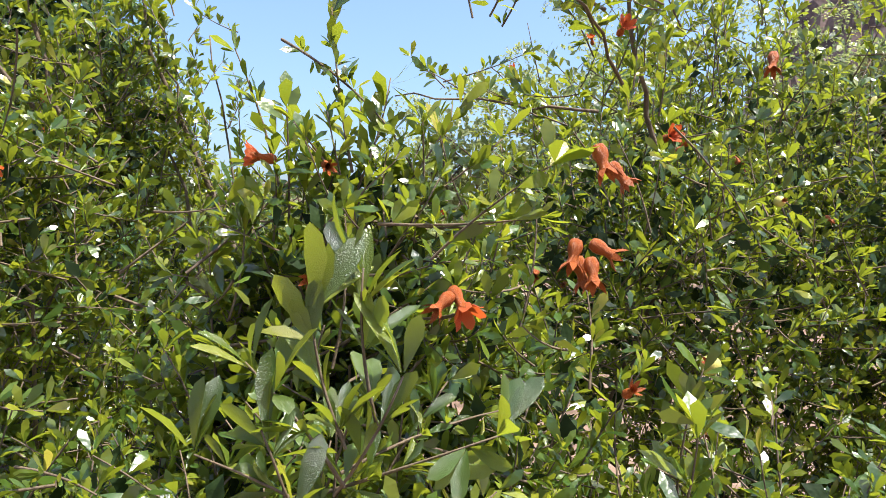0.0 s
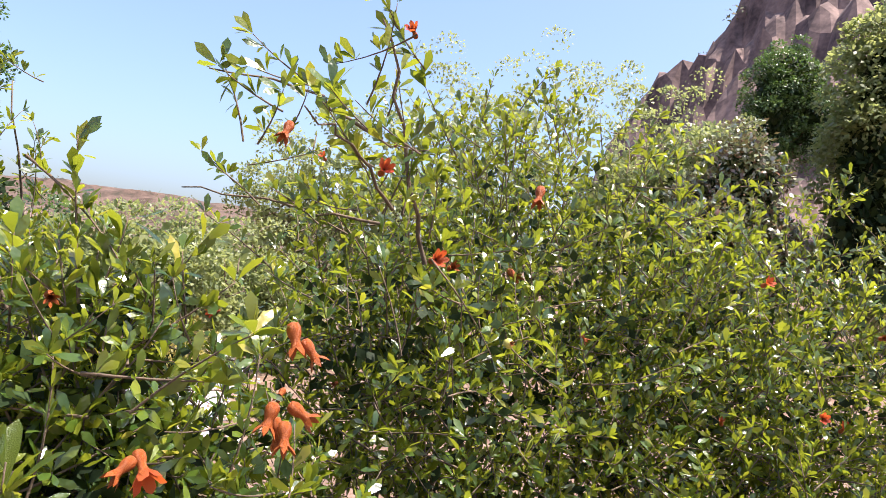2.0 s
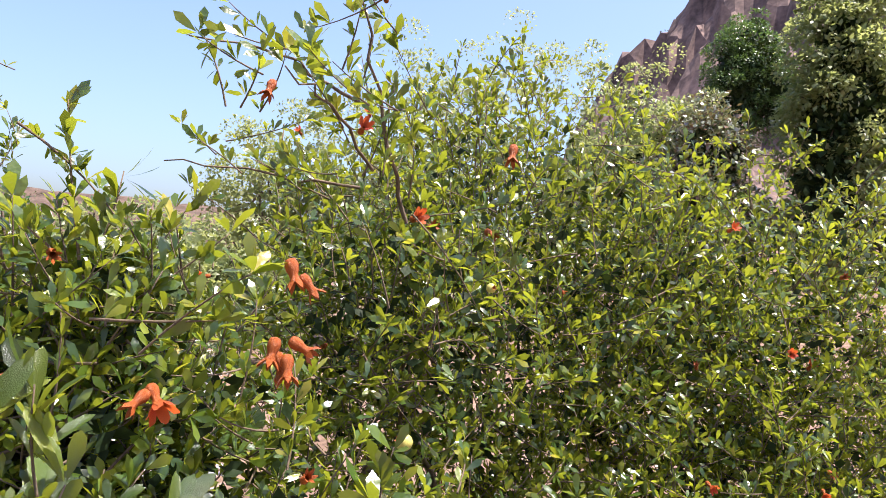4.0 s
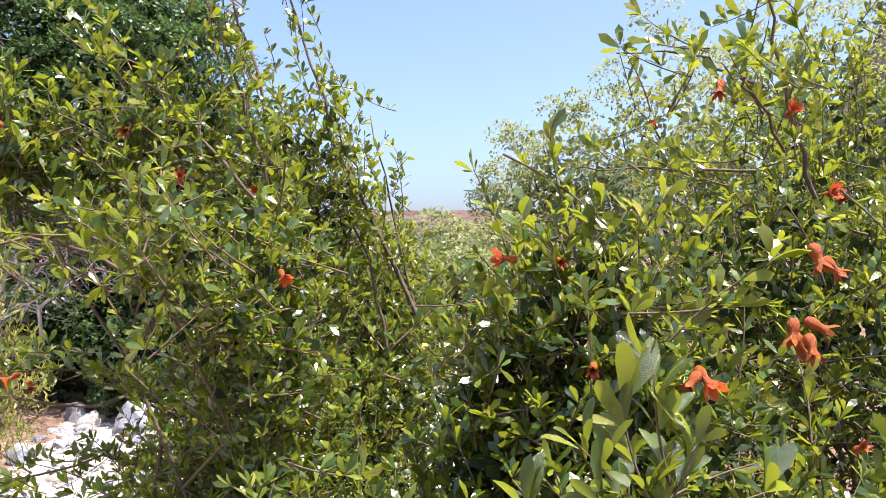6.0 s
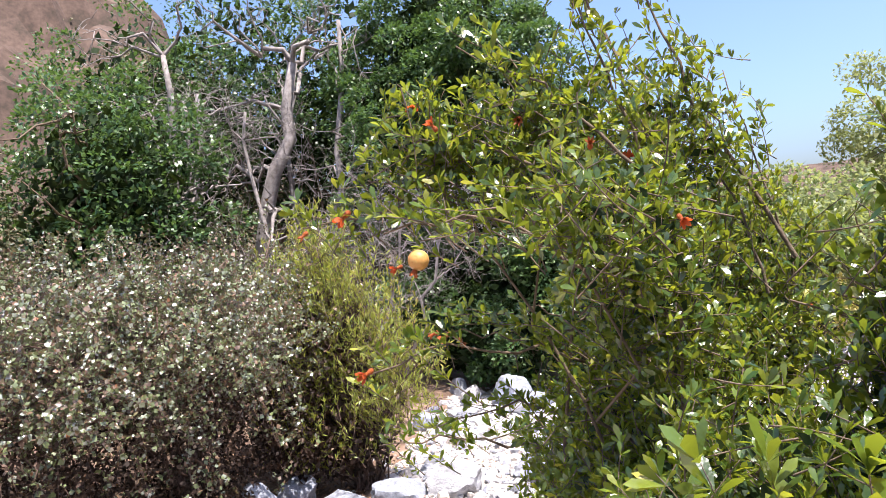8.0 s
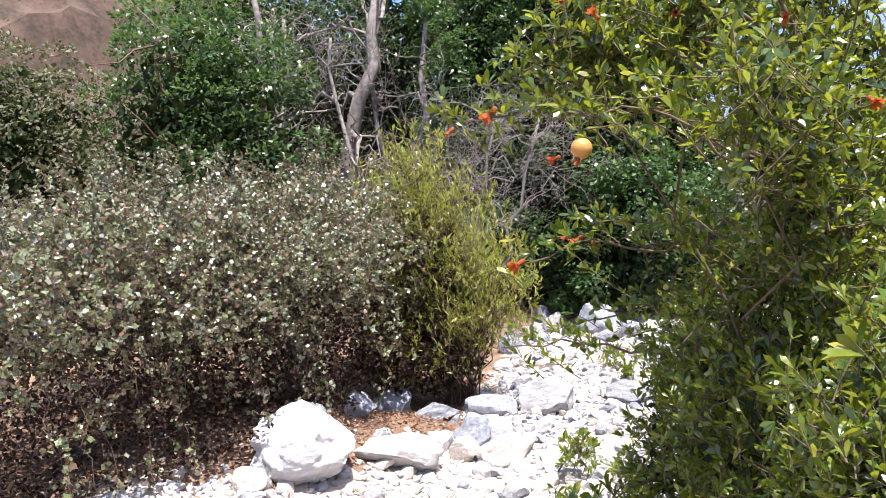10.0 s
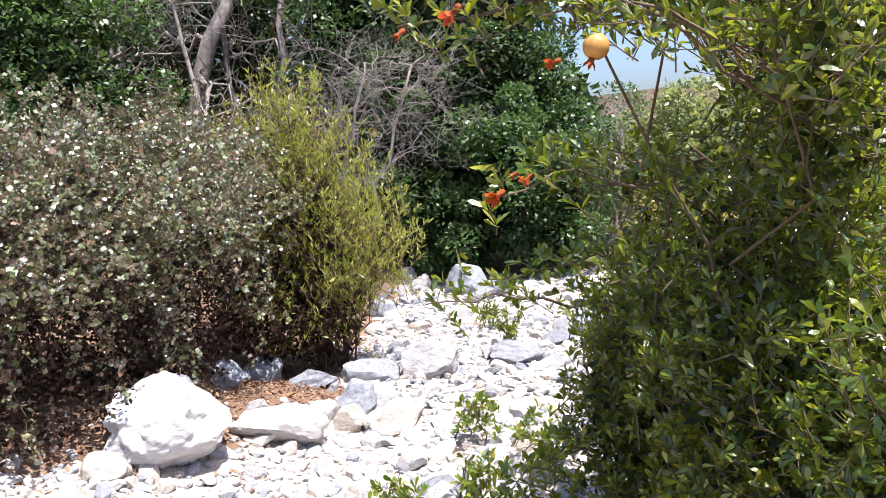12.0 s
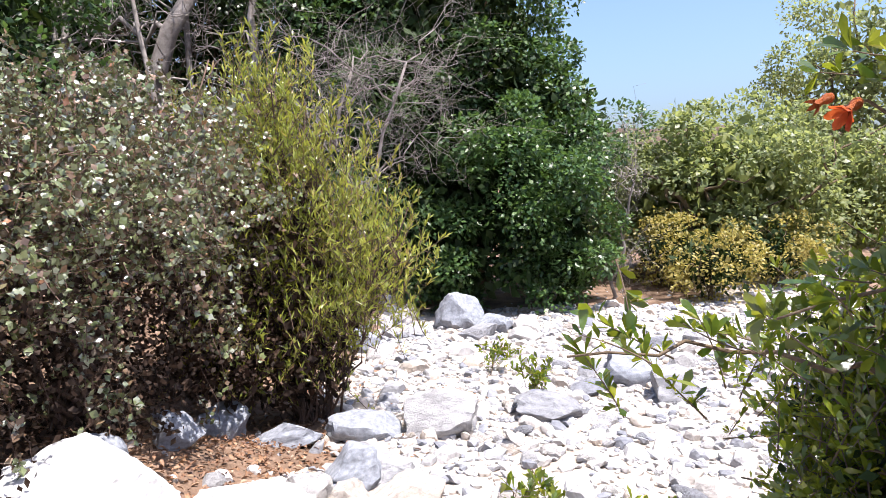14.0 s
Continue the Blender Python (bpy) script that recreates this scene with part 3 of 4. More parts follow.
LOW = shrub("pomegranate_shrub", (-0.1, 1.25, gz(-0.1, 1.25)),
      [((-0.12, 1.25, 1.2), (0.42, 0.4, 0.48)), ((0.0, 0.95, 0.9), (0.4, 0.35, 0.5)), ((-0.3, 1.6, 1.05), (0.35, 0.4, 0.5)), ((0.1, 1.6, 1.2), (0.35, 0.4, 0.5))],
      1400, label="low pomegranate shrub with dense bright green shoots", stems=6, floor_z=0.45, fill=2800,
      extra=[((-0.1, 0.75, 1.62), (0, -0.3, 1), 0.15, 0.06), ((-0.2, 0.8, 1.6), (-0.3, -0.3, 1), 0.15, 0.06), ((0.02, 0.72, 1.64), (0.1, -0.3, 1), 0.15, 0.06), ((-0.3, 0.9, 1.55), (-0.5, -0.2, 0.7), 0.2, 0.06)], **POM)

hang(FRONT, "bud", (0.53, 0.98, 1.985), 0.034, (0.3, -0.3, -1)); hang(FRONT, "bud", (0.55, 0.985, 1.97), 0.03, (0.8, -0.2, -0.9))
for q, d in (((0.515, 1.03, 1.88), (-0.2, -0.3, -1)), ((0.535, 1.02, 1.86), (0.1, -0.5, -1)), ((0.55, 1.04, 1.885), (0.9, -0.3, -0.5)), ((0.525, 1.04, 1.86), (0.3, -0.2, -1))):
    hang(FRONT, "bud", q, 0.034, d)
hang(FRONT, "flower", (0.38, 0.98, 1.825), 0.03, (0.4, -0.5, -0.6)); hang(FRONT, "bud", (0.365, 0.97, 1.82), 0.03, (-0.6, -0.5, -0.6))
hang(FRONT, "flower", (0.12, 1.18, 1.985), 0.028, (-1, -0.3, 0.1)); hang(FRONT, "bud", (0.2, 1.19, 1.98), 0.024, (0.4, -0.8, -0.2)); hang(FRONT, "green", (0.72, 1.13, 1.74), 0.026, (-0.4, -0.6, 0.3))
for k, q, s, d in (("flower", (0.65, 1.42, 2.25), 0.024, (0.2, -0.8, 0.4)), ("bud", (1.06, 1.76, 2.3), 0.045, (-0.2, -0.4, -1)), ("bud", (0.48, 1.25, 2.27), 0.03, (-0.3, -0.5, -1)), ("bud", (1.09, 2.0, 2.11), 0.04, (0.3, -0.7, -0.4)),
                   ("bud", (0.87, 1.75, 2.1), 0.03, (0.2, -0.8, 0.2)), ("flower", (0.81, 1.66, 2.11), 0.03, (0.3, -0.8, 0.2)), ("flower", (0.69, 1.55, 2.55), 0.022, (-0.4, -0.6, 0.4))):
    hang(RIGHT, k, q, s, d)
for k, q, s, d in (("fruit", (-0.89, 1.175, 1.945), 0.05, (-0.35, -0.35, -1)), ("green", (-0.22, 2.6, 1.65), 0.05, (0.3, -0.3, -1)), ("flower", (-1.06, 1.5, 2.38), 0.03, (0.3, -0.7, -0.4)), ("flower", (-0.59, 1.95, 2.17), 0.03, (0.2, -0.8, 0.3)), ("bud", (-0.78, 1.6, 2.3), 0.03, (0.2, -0.8, -0.3)), ("bud", (-0.72, 2.0, 2.02), 0.03, (0.2, -0.8, 0.3)),
                   ("flower", (-1.13, 1.24, 1.67), 0.03, (-0.3, -0.8, -0.3)), ("flower", (-1.26, 1.86, 1.68), 0.034, (-0.6, -0.6, -0.5)), ("bud", (-1.3, 1.84, 1.69), 0.03, (-0.8, -0.4, -0.4)), ("bud", (-1.2, 1.84, 1.66), 0.03, (0.6, -0.5, -0.6)),
                   ("flower", (-1.27, 1.4, 2.1), 0.036, (-0.5, -0.6, -0.6)), ("bud", (-1.4, 1.36, 2.06), 0.028, (-0.5, -0.6, -0.6))):
    hang(LEFT, k, q, s, d)
# more buds and flowers over the outer shoots
def scatter_flowers(parent, lobes, n, ymax, xs):
    tips, outs = lobe_tips(lobes, n * 6, 0.95)
    made = 0
    for p, u in zip(tips, outs):
        if u[1] < 0.1 and p[1] < ymax and xs[0] < p[0] < xs[1] and p[2] > 0.8 and made < n:
            kind = ("flower", "bud", "bud", "flower", "green")[made % 5]
            hang(parent, kind, p + u * 0.03, rng.uniform(0.016, 0.025), tuple(u * 0.6 + np.array([0, -0.4, rng.uniform(-0.7, 0.4)])))
            made += 1


scatter_flowers(RIGHT, [((1.3, 2.4, 1.75), (0.9, 0.75, 0.85)), ((0.8, 1.85, 1.85), (0.45, 0.45, 0.42)), ((2.3, 2.4, 1.5), (0.95, 0.8, 0.85)), ((2.0, 1.9, 1.2), (0.75, 0.55, 0.6))], 34, 2.6, (0.3, 3.2))
scatter_flowers(FRONT, [((0.33, 1.25, 1.55), (0.36, 0.38, 0.42)), ((0.85, 1.25, 1.3), (0.4, 0.35, 0.38))], 8, 1.3, (0.0, 1.3))
scatter_flowers(LEFT, [((-0.55, 2.15, 1.4), (0.5, 0.55, 0.72)), ((-1.04, 2.6, 0.82), (0.46, 0.54, 0.58)), ((-0.64, 1.4, 1.95), (0.34, 0.4, 0.42))], 12, 2.8, (-1.8, 0))

# ---- grey-leaved shrub and hopbush on the bank ----
STRANDS = []
for i in range(20):
    y = 0.9 + 3.2 * (i + rng.uniform(0, 1)) / 20
    x = -3.85 - 0.12 * max(y - 3.2, 0) + rng.normal(0, 0.1)
    STRANDS.append(((x - 0.1, y, rng.uniform(1.2, 1.45)), (x + rng.uniform(0.02, 0.26), y + rng.normal(0, 0.08), rng.uniform(0.4, 0.9)), 0.1, 0.004, 10, 0.036))
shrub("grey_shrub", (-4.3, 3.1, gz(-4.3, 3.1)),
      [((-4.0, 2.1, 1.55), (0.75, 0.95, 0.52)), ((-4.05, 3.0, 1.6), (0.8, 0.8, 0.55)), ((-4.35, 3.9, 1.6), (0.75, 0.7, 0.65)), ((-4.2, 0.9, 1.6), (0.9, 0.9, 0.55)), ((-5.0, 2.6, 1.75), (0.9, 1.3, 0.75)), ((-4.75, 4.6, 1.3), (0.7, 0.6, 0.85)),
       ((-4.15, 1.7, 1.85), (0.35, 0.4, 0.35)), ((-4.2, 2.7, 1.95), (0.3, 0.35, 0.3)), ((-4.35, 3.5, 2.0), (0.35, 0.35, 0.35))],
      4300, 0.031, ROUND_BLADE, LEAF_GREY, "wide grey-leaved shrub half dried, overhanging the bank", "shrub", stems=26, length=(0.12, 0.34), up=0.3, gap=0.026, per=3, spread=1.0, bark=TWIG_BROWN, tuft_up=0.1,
      fill=30000, fill_mat=FILL_DRY_SHADE, floor_z=1.08, branches=STRANDS,
      # Dark fill down to the ground paints the shaded hollow under the overhang
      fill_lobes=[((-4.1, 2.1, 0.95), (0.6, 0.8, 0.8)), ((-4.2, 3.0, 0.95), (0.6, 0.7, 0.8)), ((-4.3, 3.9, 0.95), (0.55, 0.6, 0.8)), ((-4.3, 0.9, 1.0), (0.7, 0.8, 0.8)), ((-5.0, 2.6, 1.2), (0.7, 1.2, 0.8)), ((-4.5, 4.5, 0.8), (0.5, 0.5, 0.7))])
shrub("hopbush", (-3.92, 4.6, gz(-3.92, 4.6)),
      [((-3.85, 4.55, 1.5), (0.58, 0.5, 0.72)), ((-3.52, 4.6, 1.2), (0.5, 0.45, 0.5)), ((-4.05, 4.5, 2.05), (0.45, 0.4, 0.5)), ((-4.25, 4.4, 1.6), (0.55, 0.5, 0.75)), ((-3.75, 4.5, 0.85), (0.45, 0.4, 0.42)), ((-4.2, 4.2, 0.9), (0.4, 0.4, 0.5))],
      1300, 0.06, HOP_BLADE, LEAF_HOP, "upright yellow-green hopbush with narrow leaves", "shrub", stems=40, length=(0.16, 0.4), up=1.3, gap=0.04, per=4, spread=0.45, tuft_up=0.9, stem_r=0.008, sub=9, bark=TWIG_BROWN, fill=5000, fill_mat=FILL_DRY_SHADE, floor_z=0.32,
      # Brown twiggy foot; its dark fill also paints the shade between stems
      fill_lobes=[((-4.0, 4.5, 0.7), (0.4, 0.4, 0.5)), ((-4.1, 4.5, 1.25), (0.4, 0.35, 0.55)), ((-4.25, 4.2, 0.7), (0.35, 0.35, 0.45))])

# ---- young shoots between the stones ----
for x, y, n, w in [(-2.21, 3.39, 14, 0.16), (-1.82, 2.61, 16, 0.17), (-1.72, 3.15, 26, 0.24), (-2.11, 2.35, 12, 0.12), (-2.6, 5.1, 12, 0.16), (-3.1, 5.9, 10, 0.16), (-1.5, 2.2, 16, 0.16)]:
    z = gz(x, y)
    shrub("pomegranate_sapling", (x, y, z), [((x, y, z + 0.19), (w, w, 0.12))], n, label="small green pomegranate shoots growing between white stones", stems=3, sub=1, stem_r=0.005,
          **dict(POM, group="young shoots between the stones", leaf=0.052))

# ---- trees ----


def tree(name, base, lobes, clusters, per_cluster, leaf, mat, label, trunk_r=0.14, bark=None, cluster_r=0.32, limbs=7, group="", shape=TREE_BLADE, fill=0, low=None, fill_mat=None):
    """A tree: tapered trunk, limbs, and a crown of leafy clusters gathered in uneven lobes, with gaps."""
    bark = bark or BARK
    base = np.asarray(base, float)
    top = holder(name, base, label, "tree", group)
    leaves = Leaves()
    cen, outs = lobe_tips(lobes, clusters, 0.72)
    for c, u in zip(cen, outs):
        k = int(per_cluster * rng.uniform(0.6, 1.4))
        cr = cluster_r * rng.uniform(0.7, 1.35)
        w = unit(rng.normal(size=(k, 3)) + u * 0.5 + np.array([0, 0, 0.45]))
        pts = c + w * cr * (rng.uniform(0.3, 1.1, k) ** 0.4)[:, None] * np.array([1, 1, 0.75])
        if low is not None:
            pts[:, 2] = np.maximum(pts[:, 2], low + rng.uniform(0, 0.3, k))
        d = w * 0.7 + rng.normal(0, 0.6, (k, 3)) + np.array([0, 0, -0.1])
        nn = np.array([0, 0, 1.0]) + w * 0.9 + rng.normal(0, 0.4, (k, 3))
        leaves.add(pts, d, nn, leaf * rng.uniform(0.6, 1.25, k))
    # Oversized dark leaves paint the shade inside the crown, unless fill_mat is given
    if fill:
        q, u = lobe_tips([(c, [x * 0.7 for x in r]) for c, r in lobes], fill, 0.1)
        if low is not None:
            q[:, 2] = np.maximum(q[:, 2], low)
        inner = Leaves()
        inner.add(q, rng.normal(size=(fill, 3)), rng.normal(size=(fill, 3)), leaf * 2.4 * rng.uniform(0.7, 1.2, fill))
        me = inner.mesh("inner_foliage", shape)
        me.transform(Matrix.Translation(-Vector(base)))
        me.materials.append(fill_mat or FILL_SHADE_GREEN)
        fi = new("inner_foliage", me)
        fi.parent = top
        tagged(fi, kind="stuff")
    crown = np.mean([l[0] for l in lobes], axis=0)
    tr = Tubes(9)
    fork = base + (crown - base) * 0.45
    pts = curve_pts(base - np.array([0, 0, 0.1]), fork, 0, 0.03, 7)
    tr.add(pts, trunk_r, trunk_r * 0.7)
    v, f = tr.out()
    thing("trunk", bark, v - base, f, top)
    for i in range(limbs):
        c, r = lobes[i % len(lobes)]
        q = np.array(c) + rng.normal(0, 0.4, 3) * np.array(r)
        li = Tubes(6)
        lp = curve_pts(pts[rng.integers(3, 7)], q, 0.1, 0.05, 8)
        li.add(lp, trunk_r * 0.5, trunk_r * 0.1)
        for _ in range(4):
            j = rng.integers(3, 7)
            li.add(curve_pts(lp[j], lp[j] + rng.normal(0, 0.4, 3) * np.array(r), 0, 0.06, 5), trunk_r * 0.2, trunk_r * 0.05)
        v, f = li.out()
        thing("limb", bark, v - base, f, top)
    me = leaves.mesh("crown", shape)
    me.transform(Matrix.Translation(-Vector(base)))
    me.materials.append(mat)
    cr = new("crown", me)
    cr.parent = top
    tagged(cr, kind="stuff")
    return top


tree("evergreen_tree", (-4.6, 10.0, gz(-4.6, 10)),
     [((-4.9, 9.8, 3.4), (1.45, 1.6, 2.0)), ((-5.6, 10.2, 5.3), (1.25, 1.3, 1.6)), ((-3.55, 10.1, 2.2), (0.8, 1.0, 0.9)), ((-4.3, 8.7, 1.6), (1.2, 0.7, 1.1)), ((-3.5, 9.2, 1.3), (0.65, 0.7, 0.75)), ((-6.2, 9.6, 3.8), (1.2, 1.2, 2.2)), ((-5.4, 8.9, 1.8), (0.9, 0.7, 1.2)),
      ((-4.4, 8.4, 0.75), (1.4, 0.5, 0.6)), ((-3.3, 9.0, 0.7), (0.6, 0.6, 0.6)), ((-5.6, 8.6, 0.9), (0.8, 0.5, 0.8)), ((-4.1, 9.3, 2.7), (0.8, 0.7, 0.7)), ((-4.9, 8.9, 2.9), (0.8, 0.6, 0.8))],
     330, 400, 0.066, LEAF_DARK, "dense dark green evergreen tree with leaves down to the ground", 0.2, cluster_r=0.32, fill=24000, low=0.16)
for x, y, h, w in [(0.9, 17, 5.6, 1.5), (3.3, 16.5, 7.2, 1.9), (6.0, 17.5, 8.2, 2.3), (8.6, 16, 7.6, 2.2), (-1.5, 11.5, 2.5, 1.1), (-0.4, 13, 2.5, 1.2), (-2.7, 12.4, 2.3, 1.1)]:
    z = gz(x, y)
    tree("pale_green_tree", (x, y, z), [((x, y, h * 0.62), (w, w * 0.8, h * 0.36)), ((x - 0.6 * w, y - 0.3, h * 0.42), (w * 0.6, w * 0.6, h * 0.34)), ((x + 0.5 * w, y, h * 0.4), (w * 0.65, w * 0.6, h * 0.34))],
         110, 120, 0.09, LEAF_PALE, "airy pale green tree with small leaves in loose sprays", 0.12, cluster_r=0.36, group="pale trees beyond the stream", fill=1200, low=0.4, fill_mat=LEAF_PALE)
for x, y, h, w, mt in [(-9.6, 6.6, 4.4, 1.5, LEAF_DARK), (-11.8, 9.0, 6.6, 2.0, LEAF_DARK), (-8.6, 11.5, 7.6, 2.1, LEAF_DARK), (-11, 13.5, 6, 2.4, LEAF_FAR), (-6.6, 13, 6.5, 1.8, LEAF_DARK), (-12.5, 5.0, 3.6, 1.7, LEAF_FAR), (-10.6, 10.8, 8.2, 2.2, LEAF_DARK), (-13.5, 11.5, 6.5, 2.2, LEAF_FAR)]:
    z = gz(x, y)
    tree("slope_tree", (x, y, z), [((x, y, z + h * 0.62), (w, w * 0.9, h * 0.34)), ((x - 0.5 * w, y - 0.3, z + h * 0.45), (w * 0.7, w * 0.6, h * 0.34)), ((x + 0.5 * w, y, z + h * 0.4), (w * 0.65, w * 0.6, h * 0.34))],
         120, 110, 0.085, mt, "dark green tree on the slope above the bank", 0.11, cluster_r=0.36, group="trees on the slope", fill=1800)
for x, y, z, h, w, mt, lab in [(20.8, 29.2, 8.4, 6.0, 1.9, LEAF_DARK, "dark green tree below the crag"), (25.5, 30.0, 8.5, 4.5, 1.5, LEAF_FAR, "olive green tree below the crag"), (8.6, 13.0, gz(8.6, 13), 4.2, 0.9, LEAF_GREY, "rounded grey-green bush below the crag"), (10.9, 12.1, gz(10.9, 12.1), 6.4, 0.9, LEAF_PALE, "thin yellow-green tree with bare stems"),
                              (9.6, 16.0, gz(9.6, 16), 4.6, 1.6, LEAF_PALE, "pale green tree below the crag"), (15.5, 15.5, gz(15.5, 15.5), 3.4, 1.8, LEAF_FAR, "olive green tree on the slope")]:
    tree("crag_tree", (x, y, z), [((x, y, z + h * 0.62), (w, w * 0.9, h * 0.36)), ((x - 0.5 * w, y - 0.3, z + h * 0.4), (w * 0.7, w * 0.6, h * 0.36)), ((x + 0.5 * w, y, z + h * 0.4), (w * 0.65, w * 0.6, h * 0.34))],
         150, 150, 0.125, mt, lab, 0.11, cluster_r=0.42, fill=4000)
for x, y, h, w in [(-1.7, 9.6, 0.9, 0.5), (-2.2, 10.6, 1.0, 0.55), (-1.0, 10.6, 0.9, 0.6)]:
    z = gz(x, y)
    tree("yellow_shrub", (x, y, z), [((x, y, z + h * 0.5), (w, w, h * 0.5)), ((x + 0.3 * w, y - 0.1, z + h * 0.4), (w * 0.8, w * 0.7, h * 0.4))], 40, 70, 0.05, LEAF_YELLOW, "low yellowing shrub at the edge of the stones", 0.03, cluster_r=0.18, fill=300,
         group="yellow shrubs", limbs=5)

# ---- dead wood ----


def dead_tree(name, base, top_at, r, label, n=9, reach=1.0, seed=1, twigs=5, fine=0):
    """A bare dead tree: a leaning trunk with crooked branches that fork into thin twigs."""
    base = np.asarray(base, float)
    ob = holder(name, base, label, "dead tree")
    tr = Tubes(8)
    pts = curve_pts(base - np.array([0, 0, 0.1]), top_at, 0, 0.02, 9)
    tr.add(pts, r, r * 0.45)
    v, f = tr.out()
    thing("trunk", DEADWOOD, v - base, f, ob)
    for i in range(n):
        j = int(rng.integers(2, 9))
        d = unit(rng.normal(size=3) * np.array([1, 1, 0.5]) + np.array([0, 0, 0.5]))
        q = pts[j] + d * reach * rng.uniform(0.5, 1.1)
        br = Tubes(5)
        bp = curve_pts(pts[j], q, 0.08 * reach, 0.07, 8)
        br.add(bp, r * 0.3, r * 0.07)
        for _ in range(twigs):
            k = int(rng.integers(2, 8))
            e = bp[k] + rng.normal(0, 0.3 * reach, 3) + d * 0.2 * reach
            tp = curve_pts(bp[k], e, 0.03, 0.08, 6)
            br.add(tp, r * 0.11, r * 0.035)
            for _ in range(fine):
                m = int(rng.integers(2, 6))
                br.add(curve_pts(tp[m], tp[m] + rng.normal(0, 0.16 * reach, 3), 0.02, 0.08, 4), r * 0.05, r * 0.02)
        v, f = br.out()
        thing("branch", DEADWOOD, v - base, f, ob)
    return ob


dead_tree("dead_tree", (-8.9, 7.9, gz(-8.9, 7.9)), (-7.75, 8.7, 5.3), 0.17, "grey weathered dead trunk leaning, with bare crooked branches", 8, 1.3)
dead_tree("dead_tree", (-9.3, 7.4, gz(-9.3, 7.4)), (-9.3, 7.5, 5.6), 0.09, "slender bare dead stem with crooked pale branches", 9, 1.2)
dead_tree("dead_tree", (-9.0, 7.4, gz(-9.0, 7.4)), (-9.1, 7.9, 5.0), 0.07, "slender bare dead stem with thin twigs", 8, 1.2)
dead_tree("dead_tree", (-7.4, 8.4, gz(-7.4, 8.4)), (-6.9, 8.9, 5.8), 0.07, "slender bare dead stem with thin twigs", 10, 1.3)
for bx, by, tx, ty, tz, rr in [(-9.8, 8.0, -10.0, 8.4, 5.2, 0.06), (-8.3, 8.7, -8.2, 9.1, 5.6, 0.06), (-10.4, 7.4, -10.1, 7.8, 4.9, 0.06), (-8.0, 7.8, -8.4, 8.2, 4.6, 0.05)]:
    dead_tree("dead_tree", (bx, by, gz(bx, by)), (tx, ty, tz), rr, "slender bare dead stem with thin grey twigs", 11, 1.3, twigs=7, fine=2)
dead_tree("dead_shrub", (-5.7, 6.9, gz(-5.7, 6.9)), (-4.9, 7.2, 2.7), 0.032, "bare dead shrub with tangled pale grey twigs", 12, 1.2, twigs=9, fine=5)
dead_tree("dead_shrub", (-5.5, 7.3, gz(-5.5, 7.3)), (-4.5, 7.6, 2.8), 0.03, "bare dead shrub with tangled pale grey twigs", 12, 1.0, twigs=9, fine=5)
dead_tree("dead_shrub", (-2.85, 9.5, gz(-2.85, 9.5)), (-2.5, 9.35, 1.5), 0.026, "bare dead shrub with tangled pale grey twigs", 12, 0.7, twigs=9, fine=5)
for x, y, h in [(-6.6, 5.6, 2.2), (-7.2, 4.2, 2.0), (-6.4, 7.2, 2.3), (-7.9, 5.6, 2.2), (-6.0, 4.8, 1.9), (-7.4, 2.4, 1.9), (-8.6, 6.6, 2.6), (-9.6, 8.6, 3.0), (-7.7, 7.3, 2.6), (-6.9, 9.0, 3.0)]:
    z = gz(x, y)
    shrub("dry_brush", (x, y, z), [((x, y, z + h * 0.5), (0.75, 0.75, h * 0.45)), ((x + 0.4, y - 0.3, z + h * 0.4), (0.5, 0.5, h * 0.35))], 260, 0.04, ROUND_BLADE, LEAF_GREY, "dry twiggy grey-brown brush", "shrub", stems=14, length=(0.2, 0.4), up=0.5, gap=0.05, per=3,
          bark=DEADWOOD, group="dry brush on the slope", fill=900, fill_mat=FILL_DRY_SHADE)

# ---- rocks ----


def rock_mesh(name, seed, cuts=9, sub=3, rough=0.12):
    bm = bmesh.new()
    bmesh.ops.create_icosphere(bm, subdivisions=sub, radius=1)
    r = random.Random(seed)
    planes = []
    for _ in range(cuts):
        v = Vector((r.gauss(0, 1), r.gauss(0, 1), r.gauss(0, 0.8))).normalized()
        planes.append((v, r.uniform(0.5, 0.85)))
    for v in bm.verts:
        for nrm, d in planes:
            over = v.co.dot(nrm) - d
            if over > 0:
                v.co -= nrm * over * 0.95
        v.co *= 1 + rough * noise.fractal(v.co * 2.2 + Vector((seed * 3.1, 0, 0)), 0.9, 2.0, 4)
    me = bpy.data.meshes.new(name)
    bm.to_mesh(me)
    bm.free()
    return me


def rock(name, seed, at, size, turn, mat, label, sub=4, cuts=10, rough=0.12):
    me = rock_mesh(name, seed, cuts, sub, rough)
    me.materials.append(mat)
    me.polygons.foreach_set("use_smooth", [True] * len(me.polygons))
    me.set_sharp_from_angle(angle=radians(28))
    ob = new(name, me)
    ob.matrix_basis = pose(*at, *turn) @ Matrix.Diagonal((*size, 1))
    return tagged(ob, label, "rock")


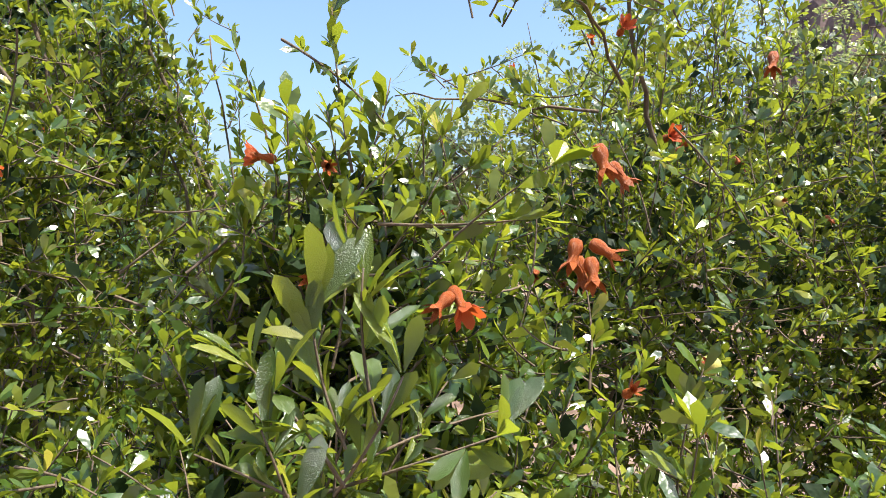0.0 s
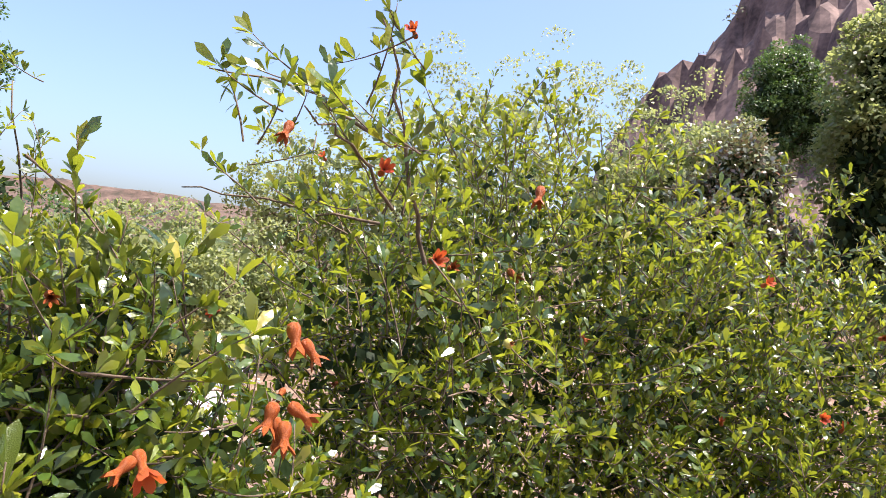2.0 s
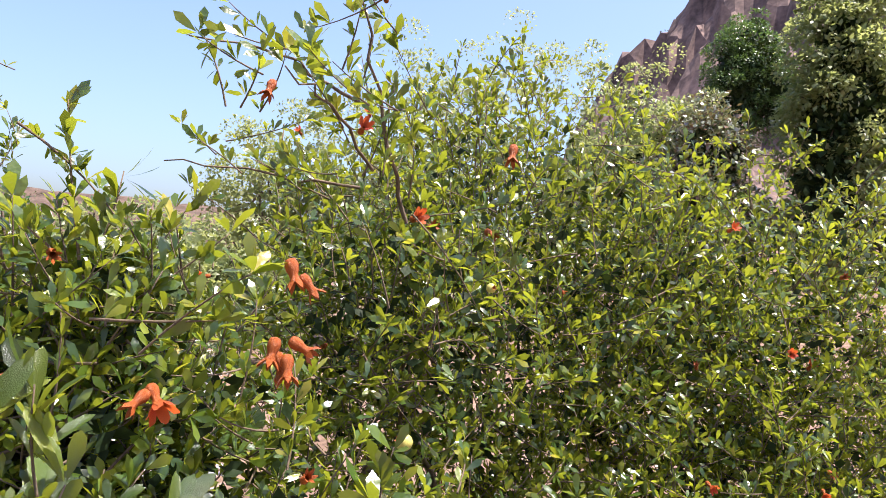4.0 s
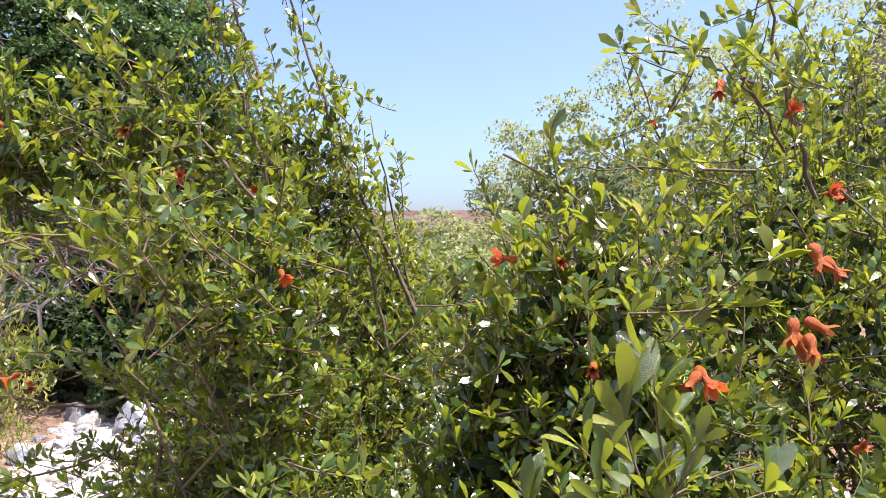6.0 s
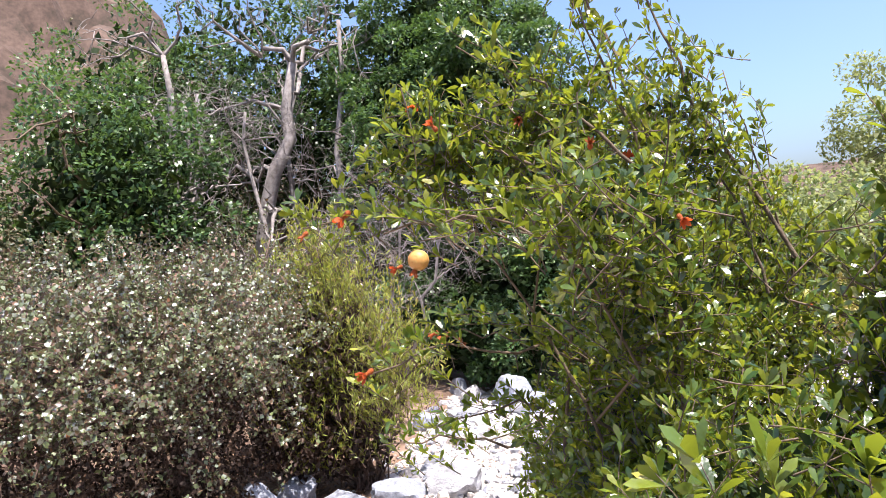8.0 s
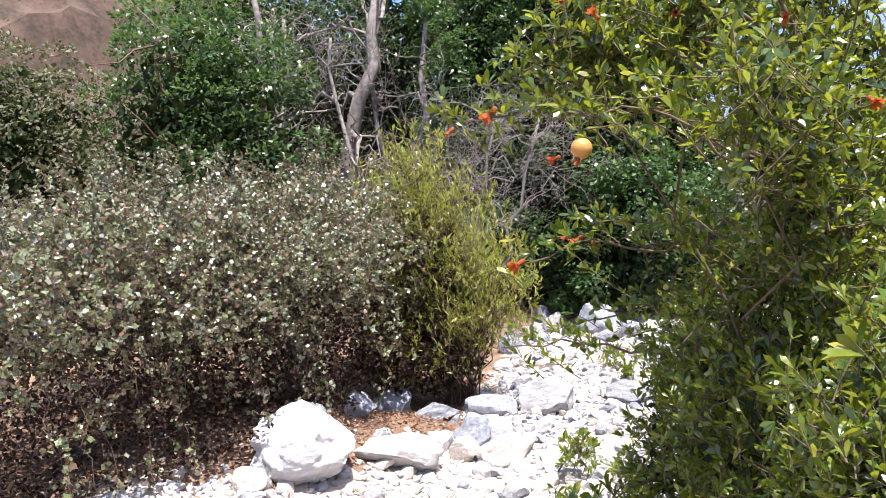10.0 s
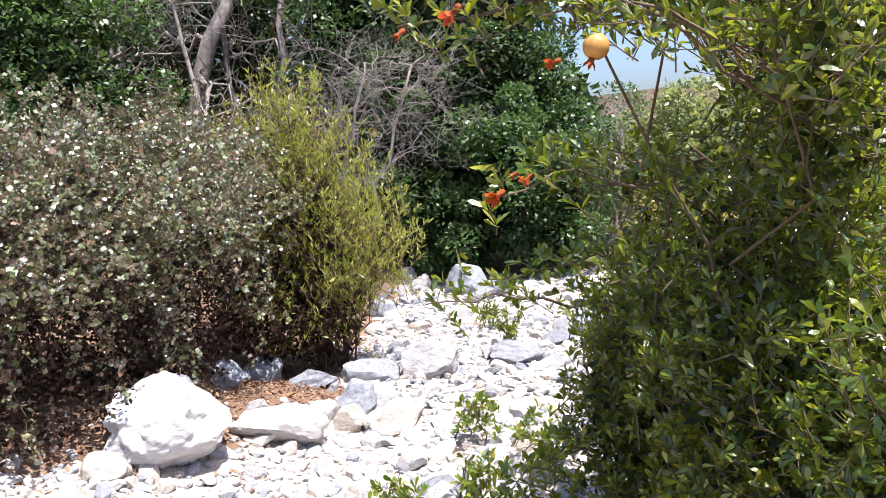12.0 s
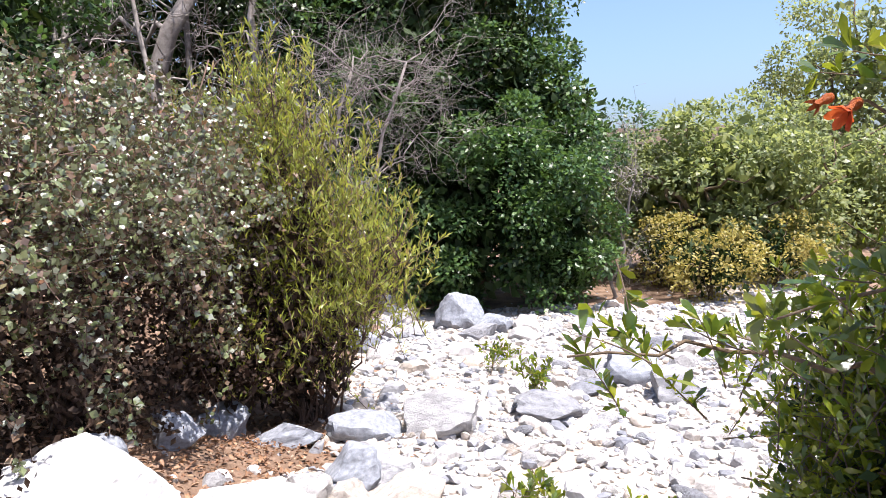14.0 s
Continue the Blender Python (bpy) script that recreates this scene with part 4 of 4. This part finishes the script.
rock("boulder", 5, (-3.46, 2.42, gz(-3.46, 2.42) + 0.17), (0.39, 0.29, 0.25), (6, -8, 35), STONE_WHITE, "large bleached limestone boulder with a sloping face", 6, 8, 0.11)
for seed, x, y, sx, sy, sz, rz, m, lab in [
        (21, -3.22, 2.95, 0.24, 0.14, 0.11, 30, STONE, "flat pale limestone slab on the stream bank"), (22, -3.42, 4.35, 0.17, 0.13, 0.12, 20, STONE_BLUE, "angular blue-grey rock on the bank"), (23, -3.1, 3.62, 0.15, 0.12, 0.11, 60, STONE_BLUE, "angular blue-grey rock with flat faces"),
        (24, -3.02, 4.5, 0.23, 0.16, 0.13, 10, STONE, "pale limestone rock stained orange below"), (25, -3.75, 4.0, 0.18, 0.12, 0.08, 25, STONE_BLUE, "dark grey slab half buried in leaf litter"), (26, -2.75, 3.55, 0.2, 0.15, 0.09, 70, STONE, "rounded pale limestone cobble"),
        (27, -3.15, 3.28, 0.11, 0.09, 0.09, 5, STONE, "broken pale grey block"), (28, -2.98, 3.35, 0.1, 0.08, 0.08, 40, STONE, "broken pale grey block"), (29, -4.0, 7.5, 0.22, 0.16, 0.2, 15, STONE_BLUE, "pointed blue-grey rock under the tree"),
        (30, -3.6, 7.4, 0.16, 0.14, 0.12, 50, STONE_BLUE, "blue-grey rock in the shade of the tree"), (31, -4.4, 6.3, 0.14, 0.1, 0.12, 0, STONE_BLUE, "small upright blue-grey rock"), (32, -2.1, 6.0, 0.3, 0.2, 0.14, 20, STONE_BLUE, "long blue-grey rock in the stream bed"),
        (33, -1.8, 5.6, 0.2, 0.16, 0.12, 80, STONE, "pale rock in the stream bed"), (34, -2.5, 4.9, 0.2, 0.16, 0.08, 35, STONE, "flat pale limestone slab"), (35, -3.9, 3.35, 0.13, 0.11, 0.1, 35, STONE_BLUE, "dark rock under the grey shrub"),
        (36, -3.75, 2.75, 0.1, 0.09, 0.09, 35, STONE_BLUE, "dark rock under the grey shrub"), (37, -4.15, 4.05, 0.16, 0.13, 0.12, 75, STONE_BLUE, "dark rock under the grey shrub"), (38, -5.0, 8.0, 0.14, 0.1, 0.12, 0, STONE, "pale rock at the head of the stones"),
        (39, -4.7, 7.8, 0.12, 0.12, 0.1, 60, STONE, "pale rock at the head of the stones"), (40, -3.5, 2.05, 0.1, 0.08, 0.07, 0, STONE, "small pale rock beside the boulder")]:
    rock("rock", seed, (x, y, gz(x, y) + sz * 0.5), (sx * 1.25, sy * 1.25, sz * 1.3), (rng.uniform(-8, 8), rng.uniform(-8, 8), rz), m, lab, 4)


def bed(x, y):
    """How stony the ground is: 1 in the stream bed."""
    return float((x > bed_left(y) + rng.normal(0, 0.12)) and (x < bed_right(y) + rng.normal(0, 0.3)) and y < 15)


STONES = [rock_mesh("stone", 100 + k, 8, 2, 0.06) for k in range(8)]
for me in STONES:
    me.materials.append(STONE)
made = 0
while made < 300:
    x, y = rng.uniform(-5, -0.6), rng.uniform(1.0, 8.0)
    if not bed(x, y) and rng.random() > 0.04:
        continue
    s = 0.042 * rng.lognormal(0, 0.55)
    ob = new("stone", STONES[made % 8])
    ob.parent = ground
    ob.matrix_basis = pose(x, y, gz(x, y) + s * 0.2, rng.uniform(-15, 15), rng.uniform(-15, 15), rng.uniform(0, 360)) @ Matrix.Diagonal((s * rng.uniform(0.9, 1.7), s, s * rng.uniform(0.45, 0.8), 1))
    made += 1


def scatter_mesh(name, template, n, place, mat, parent, flat=(0.4, 0.8), tilt=0.3):
    """Many small pieces of a kind in one mesh."""
    tv = np.array([v.co for v in template.vertices])
    tf = [tuple(p.vertices) for p in template.polygons]
    vs, fs = [], []
    k = 0
    while k < n:
        x, y, s = place()
        if s <= 0:
            continue
        a = rng.uniform(0, 2 * np.pi)
        c, si = np.cos(a), np.sin(a)
        q = tv * np.array([s * rng.uniform(0.9, 1.6), s, s * rng.uniform(*flat)])
        q = np.stack([q[:, 0] * c - q[:, 1] * si, q[:, 0] * si + q[:, 1] * c, q[:, 2] + q[:, 0] * rng.normal(0, tilt)], -1)
        vs.append(q + np.array([x, y, gz(x, y) + s * 0.15]))
        o = k * len(tv)
        fs += [tuple(i + o for i in t) for t in tf]
        k += 1
    ob = thing(name, mat, np.concatenate(vs), fs, parent, kind="stuff", smooth=False)
    return ob


def pebble_place():
    x, y = rng.uniform(-5.2, 0.3), rng.uniform(0.6, 14)
    if y > 7 and rng.random() < 0.5:
        return 0, 0, 0
    return x, y, (0.021 * rng.lognormal(0, 0.45) if bed(x, y) else (0.015 if rng.random() < 0.06 else 0))


scatter_mesh("gravel", rock_mesh("pebble", 140, 7, 1, 0.0), 9500, pebble_place, STONE, ground)
scatter_mesh("small_stones", rock_mesh("pebble", 141, 7, 2, 0.05), 2400, lambda: (lambda p: (p[0], p[1], p[2] * 1.7))(pebble_place()), STONE, ground)

# ---- leaf litter under the bank shrubs ----
lit = Leaves()
for _ in range(12000):
    x, y = rng.uniform(-5.6, -2.9), rng.uniform(0.8, 5.4)
    if bed(x, y) and rng.random() > 0.15:
        continue
    lit.add((x, y, gz(x, y) + rng.uniform(0.004, 0.03)), (rng.normal(), rng.normal(), rng.normal() * 0.3), (rng.normal() * 0.4, rng.normal() * 0.4, 1), rng.uniform(0.02, 0.045))
me = lit.mesh("leaf_litter", blade(0.5, 0.5, 0.25))
me.materials.append(LITTER)
tagged(new("leaf_litter", me), "dry brown fallen leaves on the bank under the shrubs", "leaf litter", kind="stuff")

# ---- far scrub ----
far = Leaves()
for _ in range(420):
    if rng.random() < 0.5:
        x, y = rng.uniform(-60, 40), rng.uniform(22, 90)
    else:
        x, y = rng.uniform(-50, -9), rng.uniform(-2, 40)
    if -3 < x < 2 and y < 30:
        continue
    r = rng.uniform(0.5, 1.3)
    k = 70
    w = unit(rng.normal(size=(k, 3)))
    z = min(gz(x, y), 8)
    far.add(np.array([x, y, z + r * 0.5]) + w * r * np.array([1, 1, 0.7]) * rng.uniform(0.6, 1.05, (k, 1)), rng.normal(size=(k, 3)), w + np.array([0, 0, 0.6]), r * rng.uniform(0.18, 0.34, k))
for q in HILL_SPOTS:
    r, k = rng.uniform(0.6, 1.5), 40
    w = unit(rng.normal(size=(k, 3)))
    far.add(q + w * r * np.array([1, 1, 0.8]), rng.normal(size=(k, 3)), w + np.array([0, 0, 0.6]), r * rng.uniform(0.25, 0.5, k))
me = far.mesh("far_scrub", TREE_BLADE)
me.materials.append(LEAF_FAR)
tagged(new("far_scrub", me), "scattered dry olive scrub on the far slopes", "scrub", kind="stuff")
